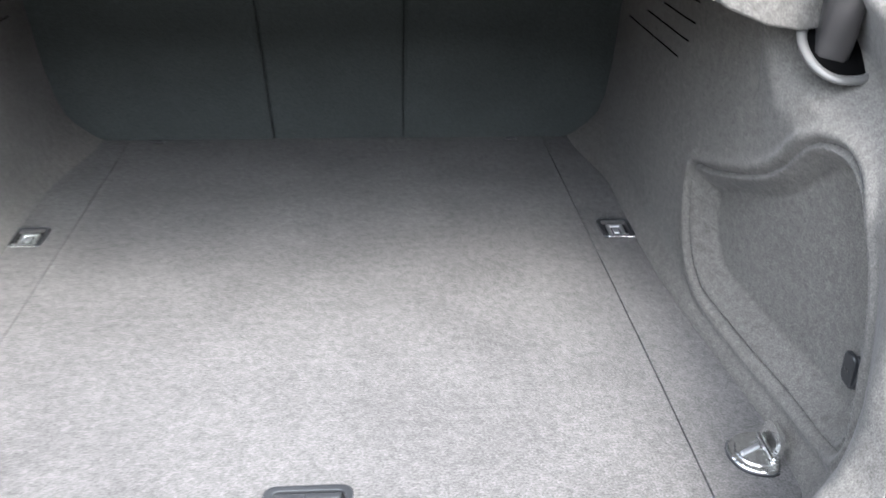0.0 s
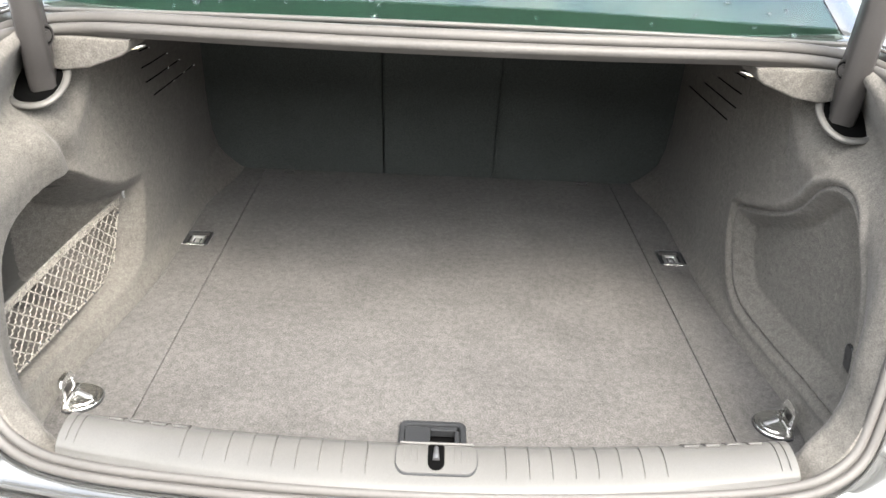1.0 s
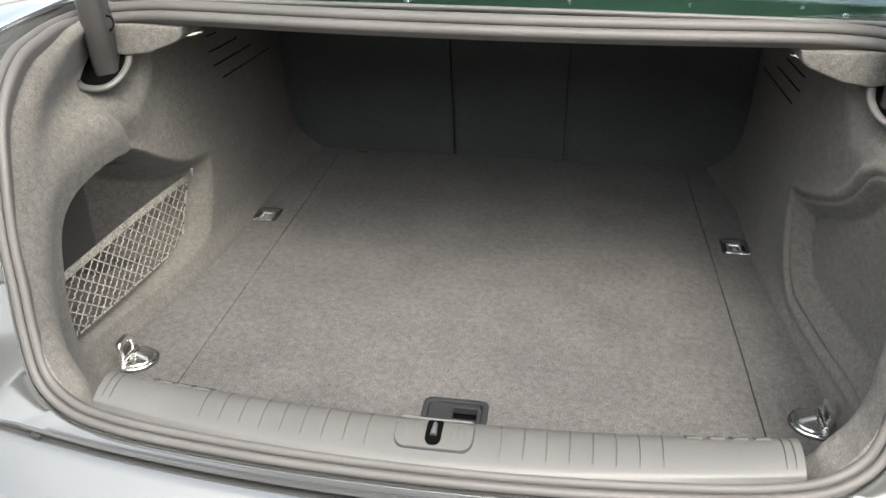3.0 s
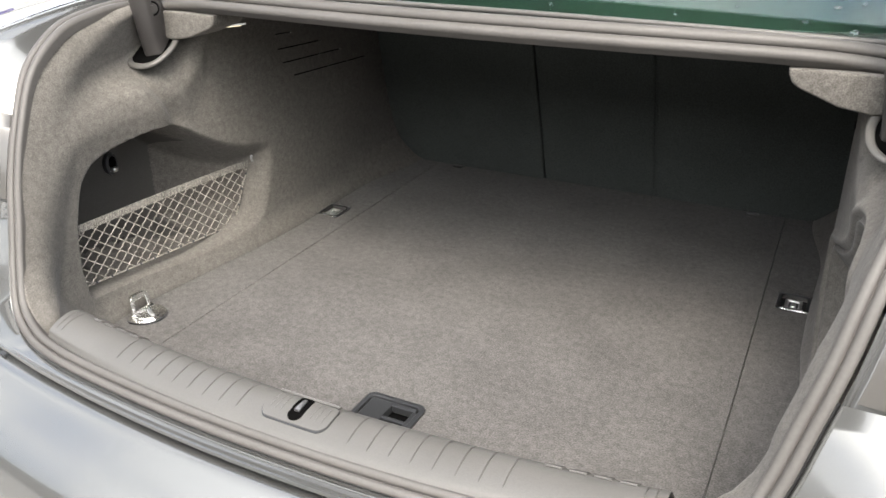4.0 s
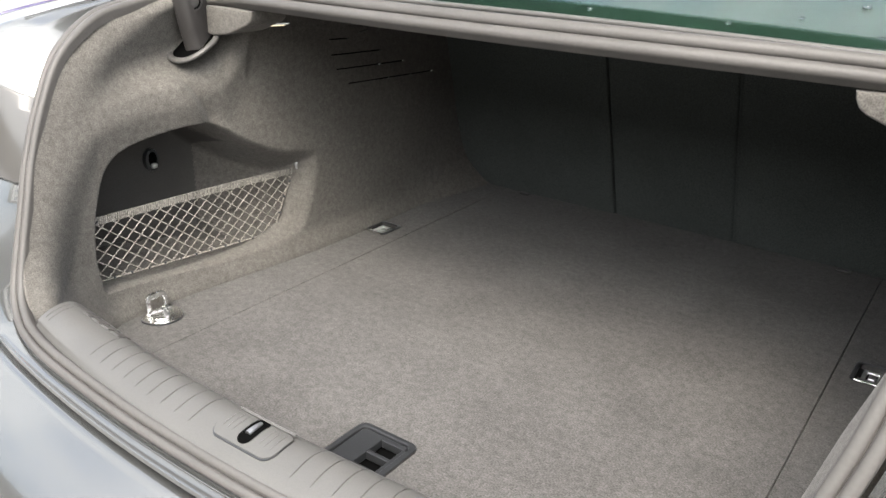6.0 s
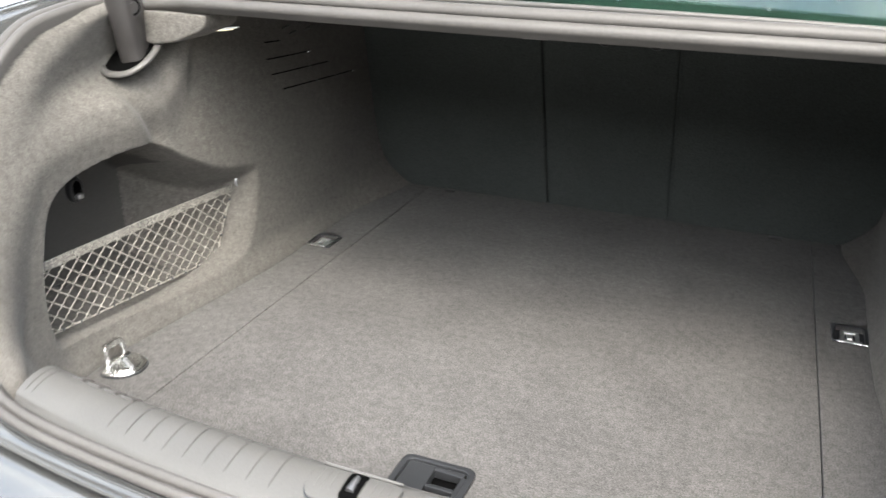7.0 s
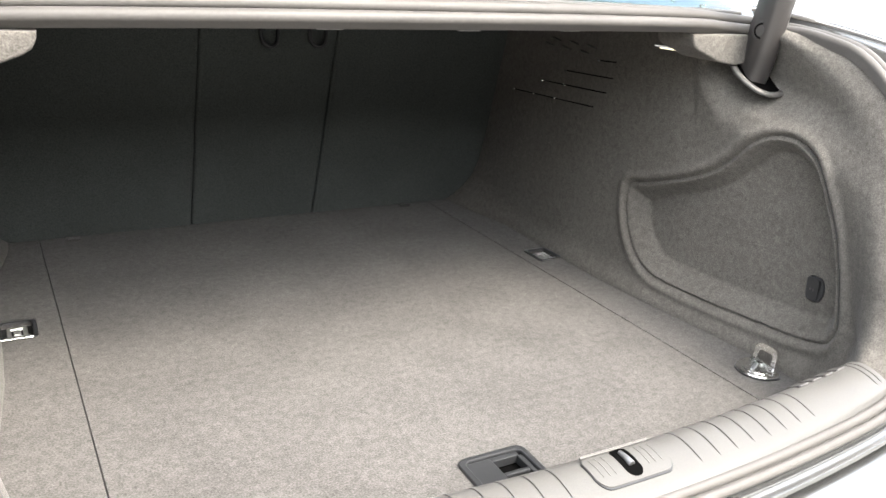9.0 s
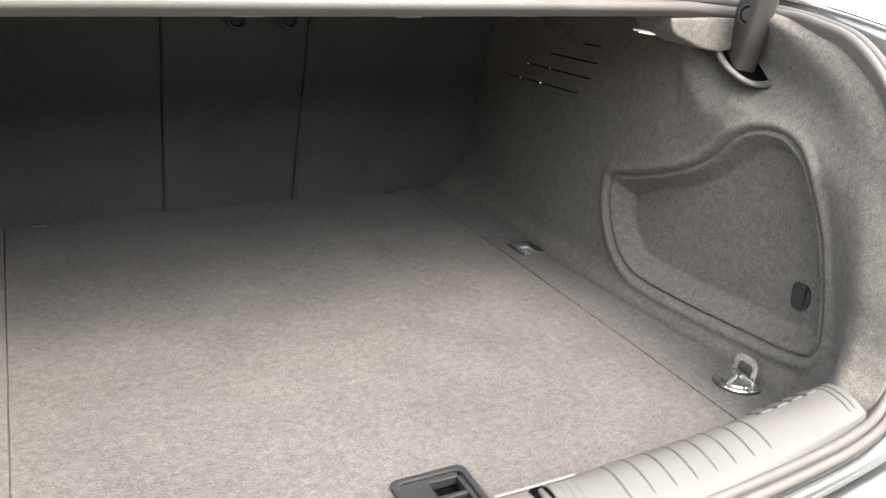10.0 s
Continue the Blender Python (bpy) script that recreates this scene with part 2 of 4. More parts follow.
# ---- the opening: half of the seal's line, from the middle of the sill up to the middle of the shelf ----
HALF = [(0.0, -0.133, 0.705), (0.15, -0.129, 0.705), (0.3, -0.116, 0.705), (0.38, -0.103, 0.706), (0.43, -0.088, 0.711), (0.467, -0.070, 0.732),
        (0.487, -0.048, 0.775), (0.502, -0.025, 0.825), (0.518, 0.0, 0.88), (0.533, 0.034, 0.944), (0.552, 0.083, 1.008), (0.562, 0.15, 1.051),
        (0.561, 0.215, 1.066), (0.559, 0.262, 1.070), (0.550, 0.302, 1.070), (0.527, 0.327, 1.070), (0.485, 0.334, 1.073), (0.41, 0.320, 1.078), (0.2, 0.286, 1.083), (0.0, 0.277, 1.084)]
loop_pts = HALF + [(-x, y, z) for x, y, z in HALF[-2:0:-1]]
LOOP = spline(loop_pts, 400, closed=True)
OPEN_UP = (0, -0.70, 0.714)

# ---- road ----
def make_ground():
    bm = bmesh.new()
    bmesh.ops.create_grid(bm, x_segments=40, y_segments=40, size=400)
    g = part("ground", bm, ASPHALT)
    tagged(g, "pale worn asphalt of a parking place under the car", "ground", kind="structure")


make_ground()


def wheel(parent, at):
    m = pose(*at) @ pose(0, 0, 0, 90, 0, 0)
    bm = bmesh.new()
    bmesh.ops.create_cone(bm, cap_ends=True, segments=32, radius1=0.32, radius2=0.32, depth=0.21, matrix=m)
    bmesh.ops.bevel(bm, geom=[e for e in bm.edges if len(e.link_faces) == 2 and abs(e.calc_face_angle(0)) > 1.0], offset=0.03, segments=3, affect="EDGES")
    part("tyre", bm, TYRE, parent, smooth=True)
    bms = []
    for i in range(5):
        bms.append(box(0.05, 0.20, 0.03, m @ pose(0, 0, 0, 0, 0, 72 * i) @ pose(0, 0.11, 0.10), 0.008))
        bms.append(box(0.05, 0.20, 0.03, m @ pose(0, 0, 0, 0, 0, 72 * i) @ pose(0, 0.11, -0.10), 0.008))
    b = bmesh.new()
    bmesh.ops.create_cone(b, cap_ends=True, segments=32, radius1=0.215, radius2=0.215, depth=0.19, matrix=m)
    bms.append(b)
    part("rim", merged(*bms), ALLOY, parent, "silver alloy rim")


def make_parked_car(paint, label):
    c = empty("parked_car")
    tagged(c, label, "car", "parked cars")
    side = [(-2.2, 0.42), (-2.25, 0.62), (-2.15, 0.82), (-1.2, 0.95), (-0.55, 1.38), (0.2, 1.46), (1.1, 1.40), (1.75, 1.05), (2.15, 0.98), (2.25, 0.6), (2.18, 0.32), (1.75, 0.25), (1.62, 0.52), (1.40, 0.64), (1.18, 0.52), (1.05, 0.25), (-1.05, 0.25), (-1.18, 0.52), (-1.40, 0.64), (-1.62, 0.52), (-1.75, 0.25)]
    bm = prism(side[::-1], 1.72, pose(0, 0.86, 0, 90, 0, 0))
    for v in bm.verts:
        if v.co.z > 1.0:
            v.co.y *= 0.80
    bmesh.ops.bevel(bm, geom=[e for e in bm.edges if len(e.link_faces) == 2 and e.calc_face_angle(0) > 0.9], offset=0.05, segments=3, affect="EDGES")
    part("body", bm, paint, c)
    for y in (-0.70, 0.70):
        gl = [(-1.0, 1.02), (-0.5, 1.33), (0.2, 1.40), (1.0, 1.34), (1.45, 1.04)]
        s = 1 if y > 0 else -1
        put("side_window", [(a, s * (0.872 - 0.165 * (b - 0.98) / 0.4), b) for a, b in gl], [tuple(range(5))], DARKGLASS, c, smooth=False)
    for x in (-1.40, 1.40):
        for y in (-0.76, 0.76):
            wheel(c, (x, y, 0.32))
    return c


# added, never in view: blocks low sky from the opening and the paint
wall = part("wall_sky_block", box(70, 0.4, 4.6, pose(0, -10.2, 2.3), 0.05), BRICKWALL)
tagged(wall, "unseen rendered wall added behind to hold back low sky light", "wall", kind="structure")
violet_car = make_parked_car(VIOLETPAINT, "dark violet parked car across the parking place")
violet_car.location, violet_car.rotation_euler = (-11.45, 4.95, 0), (0, 0, radians(59))
white_car = make_parked_car(WHITEPAINT, "white parked car standing beside the saloon")
white_car.location, white_car.rotation_euler = (5.2, 3.4, 0), (0, 0, radians(92))

# ---- luggage floor ----
def holed(outer, hole, depth, m, bevel):
    """An outline with a hole in it, pulled up by depth."""
    bm = bmesh.new()
    edges = []
    for ring in (outer, hole):
        vs = [bm.verts.new((x, y, 0)) for x, y in ring]
        edges += [bm.edges.new((a, b)) for a, b in zip(vs, vs[1:] + vs[:1])]
    bmesh.ops.triangle_fill(bm, edges=edges, use_beauty=True)
    r = bmesh.ops.extrude_face_region(bm, geom=bm.faces[:])
    bmesh.ops.translate(bm, vec=(0, 0, depth), verts=[v for v in r["geom"] if isinstance(v, bmesh.types.BMVert)])
    if bevel:
        rim = [e for e in bm.edges if all(abs(v.co.z - depth) < 1e-6 for v in e.verts) and any(abs(f.normal.z) < 0.5 for f in e.link_faces)]
        bmesh.ops.bevel(bm, geom=rim, offset=bevel, segments=2, affect="EDGES", profile=0.5)
    bmesh.ops.transform(bm, matrix=m, verts=bm.verts)
    return bm


HANDLE = (0.0050, 0.081)  # middle of the lift handle


FLAT_EYE = {-1: (-0.457, 0.656), 1: (0.454, 0.654)}  # middle of the two flat lashing eyes


def make_floor():
    base = part("floor", box(1.3, 1.25, 0.02, pose(0, 0.48, F - 0.026)), CARPET)
    tagged(base, "charcoal carpeted base of the luggage compartment", "floor", kind="structure")
    # hinged panel in the middle, with a step in its edge beside the wall
    out = [(-0.3988, 1.045), (-0.3968, -0.03), (0.4155, -0.03), (0.4125, 0.28), (0.4085, 0.49), (0.405, 0.65), (0.397, 1.045)]
    panel = empty("floor_panel", (0, 0.5, F))
    tagged(panel, "flat charcoal carpet panel lying in the luggage floor", "floor panel")
    hole = [(HANDLE[0] + x, HANDLE[1] + y) for x, y in rounded(0.080, 0.080, 0.010)]
    part("carpet_top", holed(out, hole, 0.014, pose(0, 0, F - 0.014), 0.001), CARPET, panel)
    for sx in (-0.343, 0.335):
        part("fixing_clip", box(0.024, 0.012, 0.005, pose(sx, 1.018, F + 0.002), 0.002), ARMMAT, panel, "small grey plastic clip")
    # side strips
    for s in (-1, 1):
        inner = [(0.3982, -0.03), (0.4003, 1.045)] if s < 0 else [(0.4173, -0.03), (0.4143, 0.28), (0.4103, 0.49), (0.4068, 0.65), (0.3986, 1.045)]
        o = inner + [(0.56, 1.045), (0.56, -0.03)]
        st = empty("side_strip", (s * 0.48, 0.5, F))
        ex, ey = FLAT_EYE[s]
        part("carpet_top", holed([(s * x, y) for x, y in o], [(ex + x, ey + y) for x, y in rounded(0.044, 0.054, 0.006)], 0.010, pose(0, 0, F - 0.010), 0.001), CARPET, st)
        part("backing_board", prism([(s * x, y) for x, y in o], 0.0035, pose(0, 0, F - 0.0145)), DARKFELT, st, "thin dark backing board")
        tagged(st, "charcoal carpet strip between floor panel and side lining", "floor strip", "floor side strips")


make_floor()

# ---- side linings ----
YS = np.array([(0.58, -0.060), (0.70, -0.083), (0.73, -0.068), (0.775, -0.047), (0.825, -0.024), (0.88, 0.0), (0.94, 0.034), (1.0, 0.082), (1.045, 0.147), (1.066, 0.205), (1.074, 0.25)])
XS = np.array([(0.58, 0.404), (0.69, 0.407), (0.71, 0.424), (0.73, 0.449), (0.75, 0.464), (0.775, 0.477), (0.825, 0.492), (0.88, 0.507), (0.94, 0.522), (1.0, 0.540), (1.045, 0.551), (1.074, 0.556)])
BASE = np.array([(-0.1, 0.485), (0.0, 0.502), (0.05, 0.512), (0.1, 0.522), (0.16, 0.526), (0.2, 0.525), (0.3, 0.514), (0.4, 0.502), (0.5, 0.493), (0.6, 0.491), (0.8, 0.495), (1.1, 0.497)])
SHELF = np.array([(-0.1, 0.80), (0.0, 0.895), (0.05, 0.922), (0.1, 0.940), (0.2, 0.952), (0.27, 0.957), (0.33, 0.978), (0.37, 1.02), (0.42, 1.2), (1.1, 1.2)])
POCKET = [(0.078, 0.675), (0.115, 0.648), (0.43, 0.632), (0.50, 0.69), (0.52, 0.785), (0.435, 0.806), (0.365, 0.838), (0.325, 0.864), (0.285, 0.881), (0.22, 0.877),
          (0.155, 0.867), (0.118, 0.850), (0.096, 0.812), (0.078, 0.75)]
COVER = [(0.067, 0.692), (0.085, 0.664), (0.150, 0.648), (0.25, 0.641), (0.345, 0.640), (0.415, 0.645), (0.455, 0.670), (0.482, 0.718), (0.492, 0.772), (0.482, 0.792), (0.440, 0.803), (0.360, 0.834),
         (0.315, 0.861), (0.275, 0.900), (0.247, 0.922), (0.210, 0.931), (0.177, 0.924), (0.149, 0.904), (0.128, 0.866), (0.103, 0.815), (0.084, 0.766), (0.070, 0.715)]


def lining(s, y, z):
    """Half width of the side lining at y, z; s: -1 left, 1 right."""
    ys, xs = np.interp(z, YS[:, 0], YS[:, 1]), np.interp(z, XS[:, 0], XS[:, 1])
    w = np.interp(y, BASE[:, 0], BASE[:, 1])
    back = np.interp(z, [0.60, 0.615, 0.66, 0.70, 0.77, 0.87, 1.1], [0.463, 0.475, 0.501, 0.508, 0.509, 0.504, 0.488])
    w = w + (back - w) * step(0.80, 1.02, y)
    w = w - 0.013 * (1 - step(0.0, 0.06, z - F)) ** 2
    w = w - 0.06 * step(0.10, -0.04, y) * (1 - step(0.0, 0.12, z - F))
    sh = np.interp(y, SHELF[:, 0], SHELF[:, 1])
    w = w + 0.055 * step(-0.016, 0.036, z - sh) * step(0.0, 0.26, y - ys)
    w = w - 0.012 * step(0.0, 0.05, sh - z) * step(0.12, 0.0, sh - z) * step(0.02, 0.1, y - ys)
    if s < 0:
        d = inside(y, z, spline(POCKET, 90, True))
        deep = 0.150 * step(-0.05, 0.20, 0.525 - y)
        w = w + deep * step(0.0, 0.016 + 0.040 * step(0.26, 0.48, y), d)
        fold = y - np.interp(z, [0.84, 0.897, 0.960, 1.02], [0.326, 0.301, 0.264, 0.24])
        w = w + (0.011 * np.exp(-(fold / 0.013) ** 2) - 0.007 * np.exp(-((fold + 0.040) / 0.026) ** 2)) * step(0.85, 0.89, z) * step(0.975, 0.94, z)
    else:
        d = inside(y, z, spline(COVER, 110, True))
        t = np.clip((d - 0.006) / (0.020 + 0.012 * step(0.40, 0.47, y) + 0.010 * step(0.72, 0.68, z)), 0, 1)
        w = w + 0.026 * (0.7 * t + 0.3 * t * t * (3 - 2 * t))
        w = w + 0.006 * np.exp(-((d - 0.001) / 0.003) ** 2) - 0.005 * np.exp(-((d + 0.009) / 0.007) ** 2)
    turn = (0.040 if s > 0 else 0.018) * (1 - step(0.86, 0.98, z)) * step(0.60, 0.70, z)
    k = step(turn, turn + 0.10 - 0.5 * turn, y - ys)
    swell = np.sin(math.pi * np.clip((y - ys) / 0.085, 0, 1)) ** 2 * step(0.755, 0.80, z) * step(0.93, 0.86, z)
    return xs + (w - xs) * k - (0.005 if s > 0 else 0.0) * swell


def make_side(s):
    nv, nu = 190, 400
    zs = np.linspace(F - 0.002, 1.072, nv)
    u = np.linspace(0, 1, nu)
    y0 = np.interp(zs, YS[:, 0], YS[:, 1])[:, None]
    y = y0 + (1.075 - y0) * (0.62 * u + 0.38 * u * u)[None, :]
    z = np.repeat(zs[:, None], nu, 1)
    w = np.stack([lining(s, y[i], z[i]) for i in range(nv)])
    # rounded front edge, turned out under the seal
    lip = [(0.013, 0.003), (0.008, -0.0006), (0.004, -0.0014), (0.0015, -0.0006)]
    w = np.hstack([w[:, :1] + a for a, b in lip] + [w])
    y = np.hstack([y[:, :1] + b for a, b in lip] + [y])
    z = np.repeat(zs[:, None], nu + len(lip), 1)
    nu += len(lip)
    verts = np.stack([s * w, y, z], -1).reshape(-1, 3)
    a = (np.arange(nv - 1)[:, None] * nu + np.arange(nu - 1)[None, :]).ravel()
    quads = np.stack([a, a + 1, a + nu + 1, a + nu], 1)
    if s > 0:
        quads = quads[:, ::-1]
    mid = verts[quads].mean(1)
    line = spline(POCKET, 90, True) if s < 0 else spline(COVER, 110, True)
    d = inside(mid[:, 1], mid[:, 2], line)
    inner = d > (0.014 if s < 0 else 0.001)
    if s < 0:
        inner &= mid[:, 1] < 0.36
    def piece(name, which, material, parent=None, label=""):
        q = quads[which]
        used, new_ids = np.unique(q, return_inverse=True)
        return put(name, verts[used].tolist(), new_ids.reshape(-1, 4).tolist(), material, parent, label)
    name = "wall_left" if s < 0 else "wall_right"
    ob = piece(name, ~inner, FELT)
    lab = "moulded charcoal felt side lining with an open side pocket" if s < 0 else "moulded charcoal felt side lining with a shaped service cover"
    tagged(ob, lab, "wall", kind="structure")
    if s < 0:
        # front part of the pocket carries its shade in the colour
        piece("pocket_liner", inner, POCKETMAT, ob, "smooth dark inside of the side pocket, darkened further for shade")
    else:
        c = piece("service_cover", inner, FELT)
        tagged(c, "recessed charcoal felt service cover in the side lining", "cover")
        edge = np.array([p for p in line if p[0] < 0.20 and p[1] > 0.70 and p[1] < 0.925])
        edge = edge[np.argsort(-edge[:, 1])]
        pts = [(float(lining(1, np.array([a]), np.array([b]))[0]) - 0.004, a, b) for a, b in edge]
        sweep("cover_edge", spline(pts, 40), ring_profile(0.0012, 6), (1, 0.02, 0), SILLMAT, c, "thin pale edge of the cover")
    return ob


WALLS = {s: make_side(s) for s in (-1, 1)}


# ---- shelf underside, rear bulkhead ----
def make_ceiling():
    v, f = [], []
    n = 40
    for k, (yy, zz) in enumerate(((0.0, 1.064), (0.4, 1.058), (1.12, 1.05), (1.12, 1.070), (0.4, 1.070), (0.0, 1.070))):
        for i in range(n + 1):
            x = -0.6 + 1.2 * i / n
            front = np.interp(abs(x), [0, 0.2, 0.4, 0.5, 0.6], [0.291, 0.300, 0.330, 0.348, 0.36])
            v.append((x, front if yy == 0 else yy, zz))
    for k in range(6):
        for i in range(n):
            a, b = k * (n + 1) + i, ((k + 1) % 6) * (n + 1) + i
            f.append((a, a + 1, b + 1, b))
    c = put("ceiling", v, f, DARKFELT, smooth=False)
    for x in (-0.36, -0.13, 0.04, 0.19, 0.31):
        front = float(np.interp(abs(x), [0, 0.2, 0.4], [0.291, 0.300, 0.330]))
        part("edge_clip", box(0.030, 0.004, 0.0025, pose(x, front + 0.003, 1.0625), 0.001), SHELFMAT, c, "thin pale clip at the shelf's edge")
    tagged(c, "dark underside of the rear shelf", "ceiling", kind="structure")
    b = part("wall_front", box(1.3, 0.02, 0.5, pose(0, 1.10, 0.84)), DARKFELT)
    tagged(b, "dark panel behind the rear seat backs", "wall", kind="structure")


make_ceiling()


# ---- rear seat backs ----
def make_seats():
    lean = math.degrees(math.atan2(0.118, 0.36))
    base = pose(0, 1.052, F, 90 + lean, 0, 0)
    def outer(s):
        a = s * 0.1275
        pts = [(a, 0.0)]
        corner = [(0.435, 0.0), (0.466, 0.012), (0.490, 0.035), (0.508, 0.07), (0.517, 0.11), (0.520, 0.17), (0.520, 0.24), (0.515, 0.32), (0.505, 0.40), (0.48, 0.47)]
        pts += [(s * x, y) for x, y in corner] + [(a, 0.48)]
        return pts
    for s in (-1, 1):
        seat = empty("seat_back", (s * 0.3, 1.06, F))
        tagged(seat, "outer rear seat back with dark grey felt on its rear", "seat back", "rear seat backs")
        o = outer(s)
        if s < 0:
            o = o[::-1]
        part("felt_cover", prism(o, 0.0195, base, 0.007, 3), SEATCLOTH, seat)
        part("back_shell", prism([(x * 0.98, y) for x, y in o], 0.035, base @ pose(0, 0, -0.036)), BLACKPL, seat, "dark shell behind the felt")
    mid = empty("seat_back", (0, 1.06, F))
    tagged(mid, "narrow middle rear seat back with dark grey felt", "seat back", "rear seat backs")
    part("felt_cover", prism([(-0.1262, 0), (0.1258, 0), (0.1258, 0.48), (-0.1262, 0.48)], 0.018, base, 0.007, 3), SEATCLOTH, mid)
    for x in (-0.1305, 0.1285):
        put("gap_trim", *ribbon((x, 0.0), (x, 0.48), 0.0030, base @ pose(0, 0, 0.0165)), SEATCLOTH, mid)
    # release loops below the shelf
    for x in (-0.005, 0.085):
        lp = spline([(x - 0.016, 0.425, 0.016), (x - 0.013, 0.40, 0.028), (x, 0.392, 0.032), (x + 0.013, 0.40, 0.028), (x + 0.016, 0.425, 0.016)], 16)
        lp = np.array([base @ Vector(p) for p in lp])
        sweep("release_loop", lp, ring_profile(0.004), (0.1, -1, 0.2), BLACKPL, mid, "black release loop")


def ribbon(a, b, r, m):
    """A round bead from a to b on a plane, as verts and faces."""
    v, f = [], []
    for x, y in (a, b):
        for i in range(8):
            t = 2 * math.pi * i / 8
            v.append(m @ Vector((x + r * math.cos(t), y, r * math.sin(t))))
    for i in range(8):
        j = (i + 1) % 8
        f.append((i, j, 8 + j, 8 + i))
    return v, f


make_seats()

# ---- the car's rear: seal, sill, paintwork, glass ----
car = empty("car", (0, 0.3, 0))
tagged(car, "grey metallic saloon seen from behind with open luggage compartment", "car")


def seal_size(p):
    """The seal is narrower where it runs along the sill."""
    return 0.62 + 0.06 * float(step(0.38, 0.475, abs(p[0]))) if p[2] < 0.80 else 0.68 + 0.26 * float(step(0.96, 1.07, p[2]))


def make_seal():
    prof = [(-0.0165, -0.012)]
    for c in (-0.0088, 0.0088):
        prof += [(c - 0.0082 * math.cos(t), -0.0005 + 0.0070 * math.sin(t)) for t in np.linspace(-0.25, math.pi + 0.25, 11)]
    prof += [(0.0165, -0.012)]
    sweep("rubber_seal", LOOP, prof, OPEN_UP, RUBBER, car, "grey double-lipped rubber seal round the opening", closed=True, shut=True, size=[seal_size(p) for p in LOOP])


make_seal()


def bow(x, y0, c):
    return y0 + c * x * x


SILL_LINE = [(0.035, 0.60), (0.000, 0.645), (-0.035, 0.690), (-0.054, 0.7125), (-0.063, 0.7215), (-0.073, 0.7260), (-0.085, 0.7270), (-0.100, 0.7245), (-0.119, 0.7185), (-0.1275, 0.7130), (-0.1315, 0.7055), (-0.132, 0.692)]


def sill_at(x, k, lift=0.0):
    """A point of the sill trim at x, k steps along its section."""
    last = len(SILL_LINE) - 1
    i = min(int(k), last - 1)
    t = k - i
    a, b, c, d = [np.array(SILL_LINE[min(max(j, 0), last)]) for j in (i - 1, i, i + 1, i + 2)]
    y, z = 0.5 * (2 * b + (c - a) * t + (2 * a - 5 * b + 4 * c - d) * t * t + (3 * b - a - 3 * c + d) * t ** 3)
    return (x, float(y) + (0.19 + 0.035 * min(max(k - 7.0, 0.0), 2.0)) * (x - 0.008) ** 2, float(z) + lift)


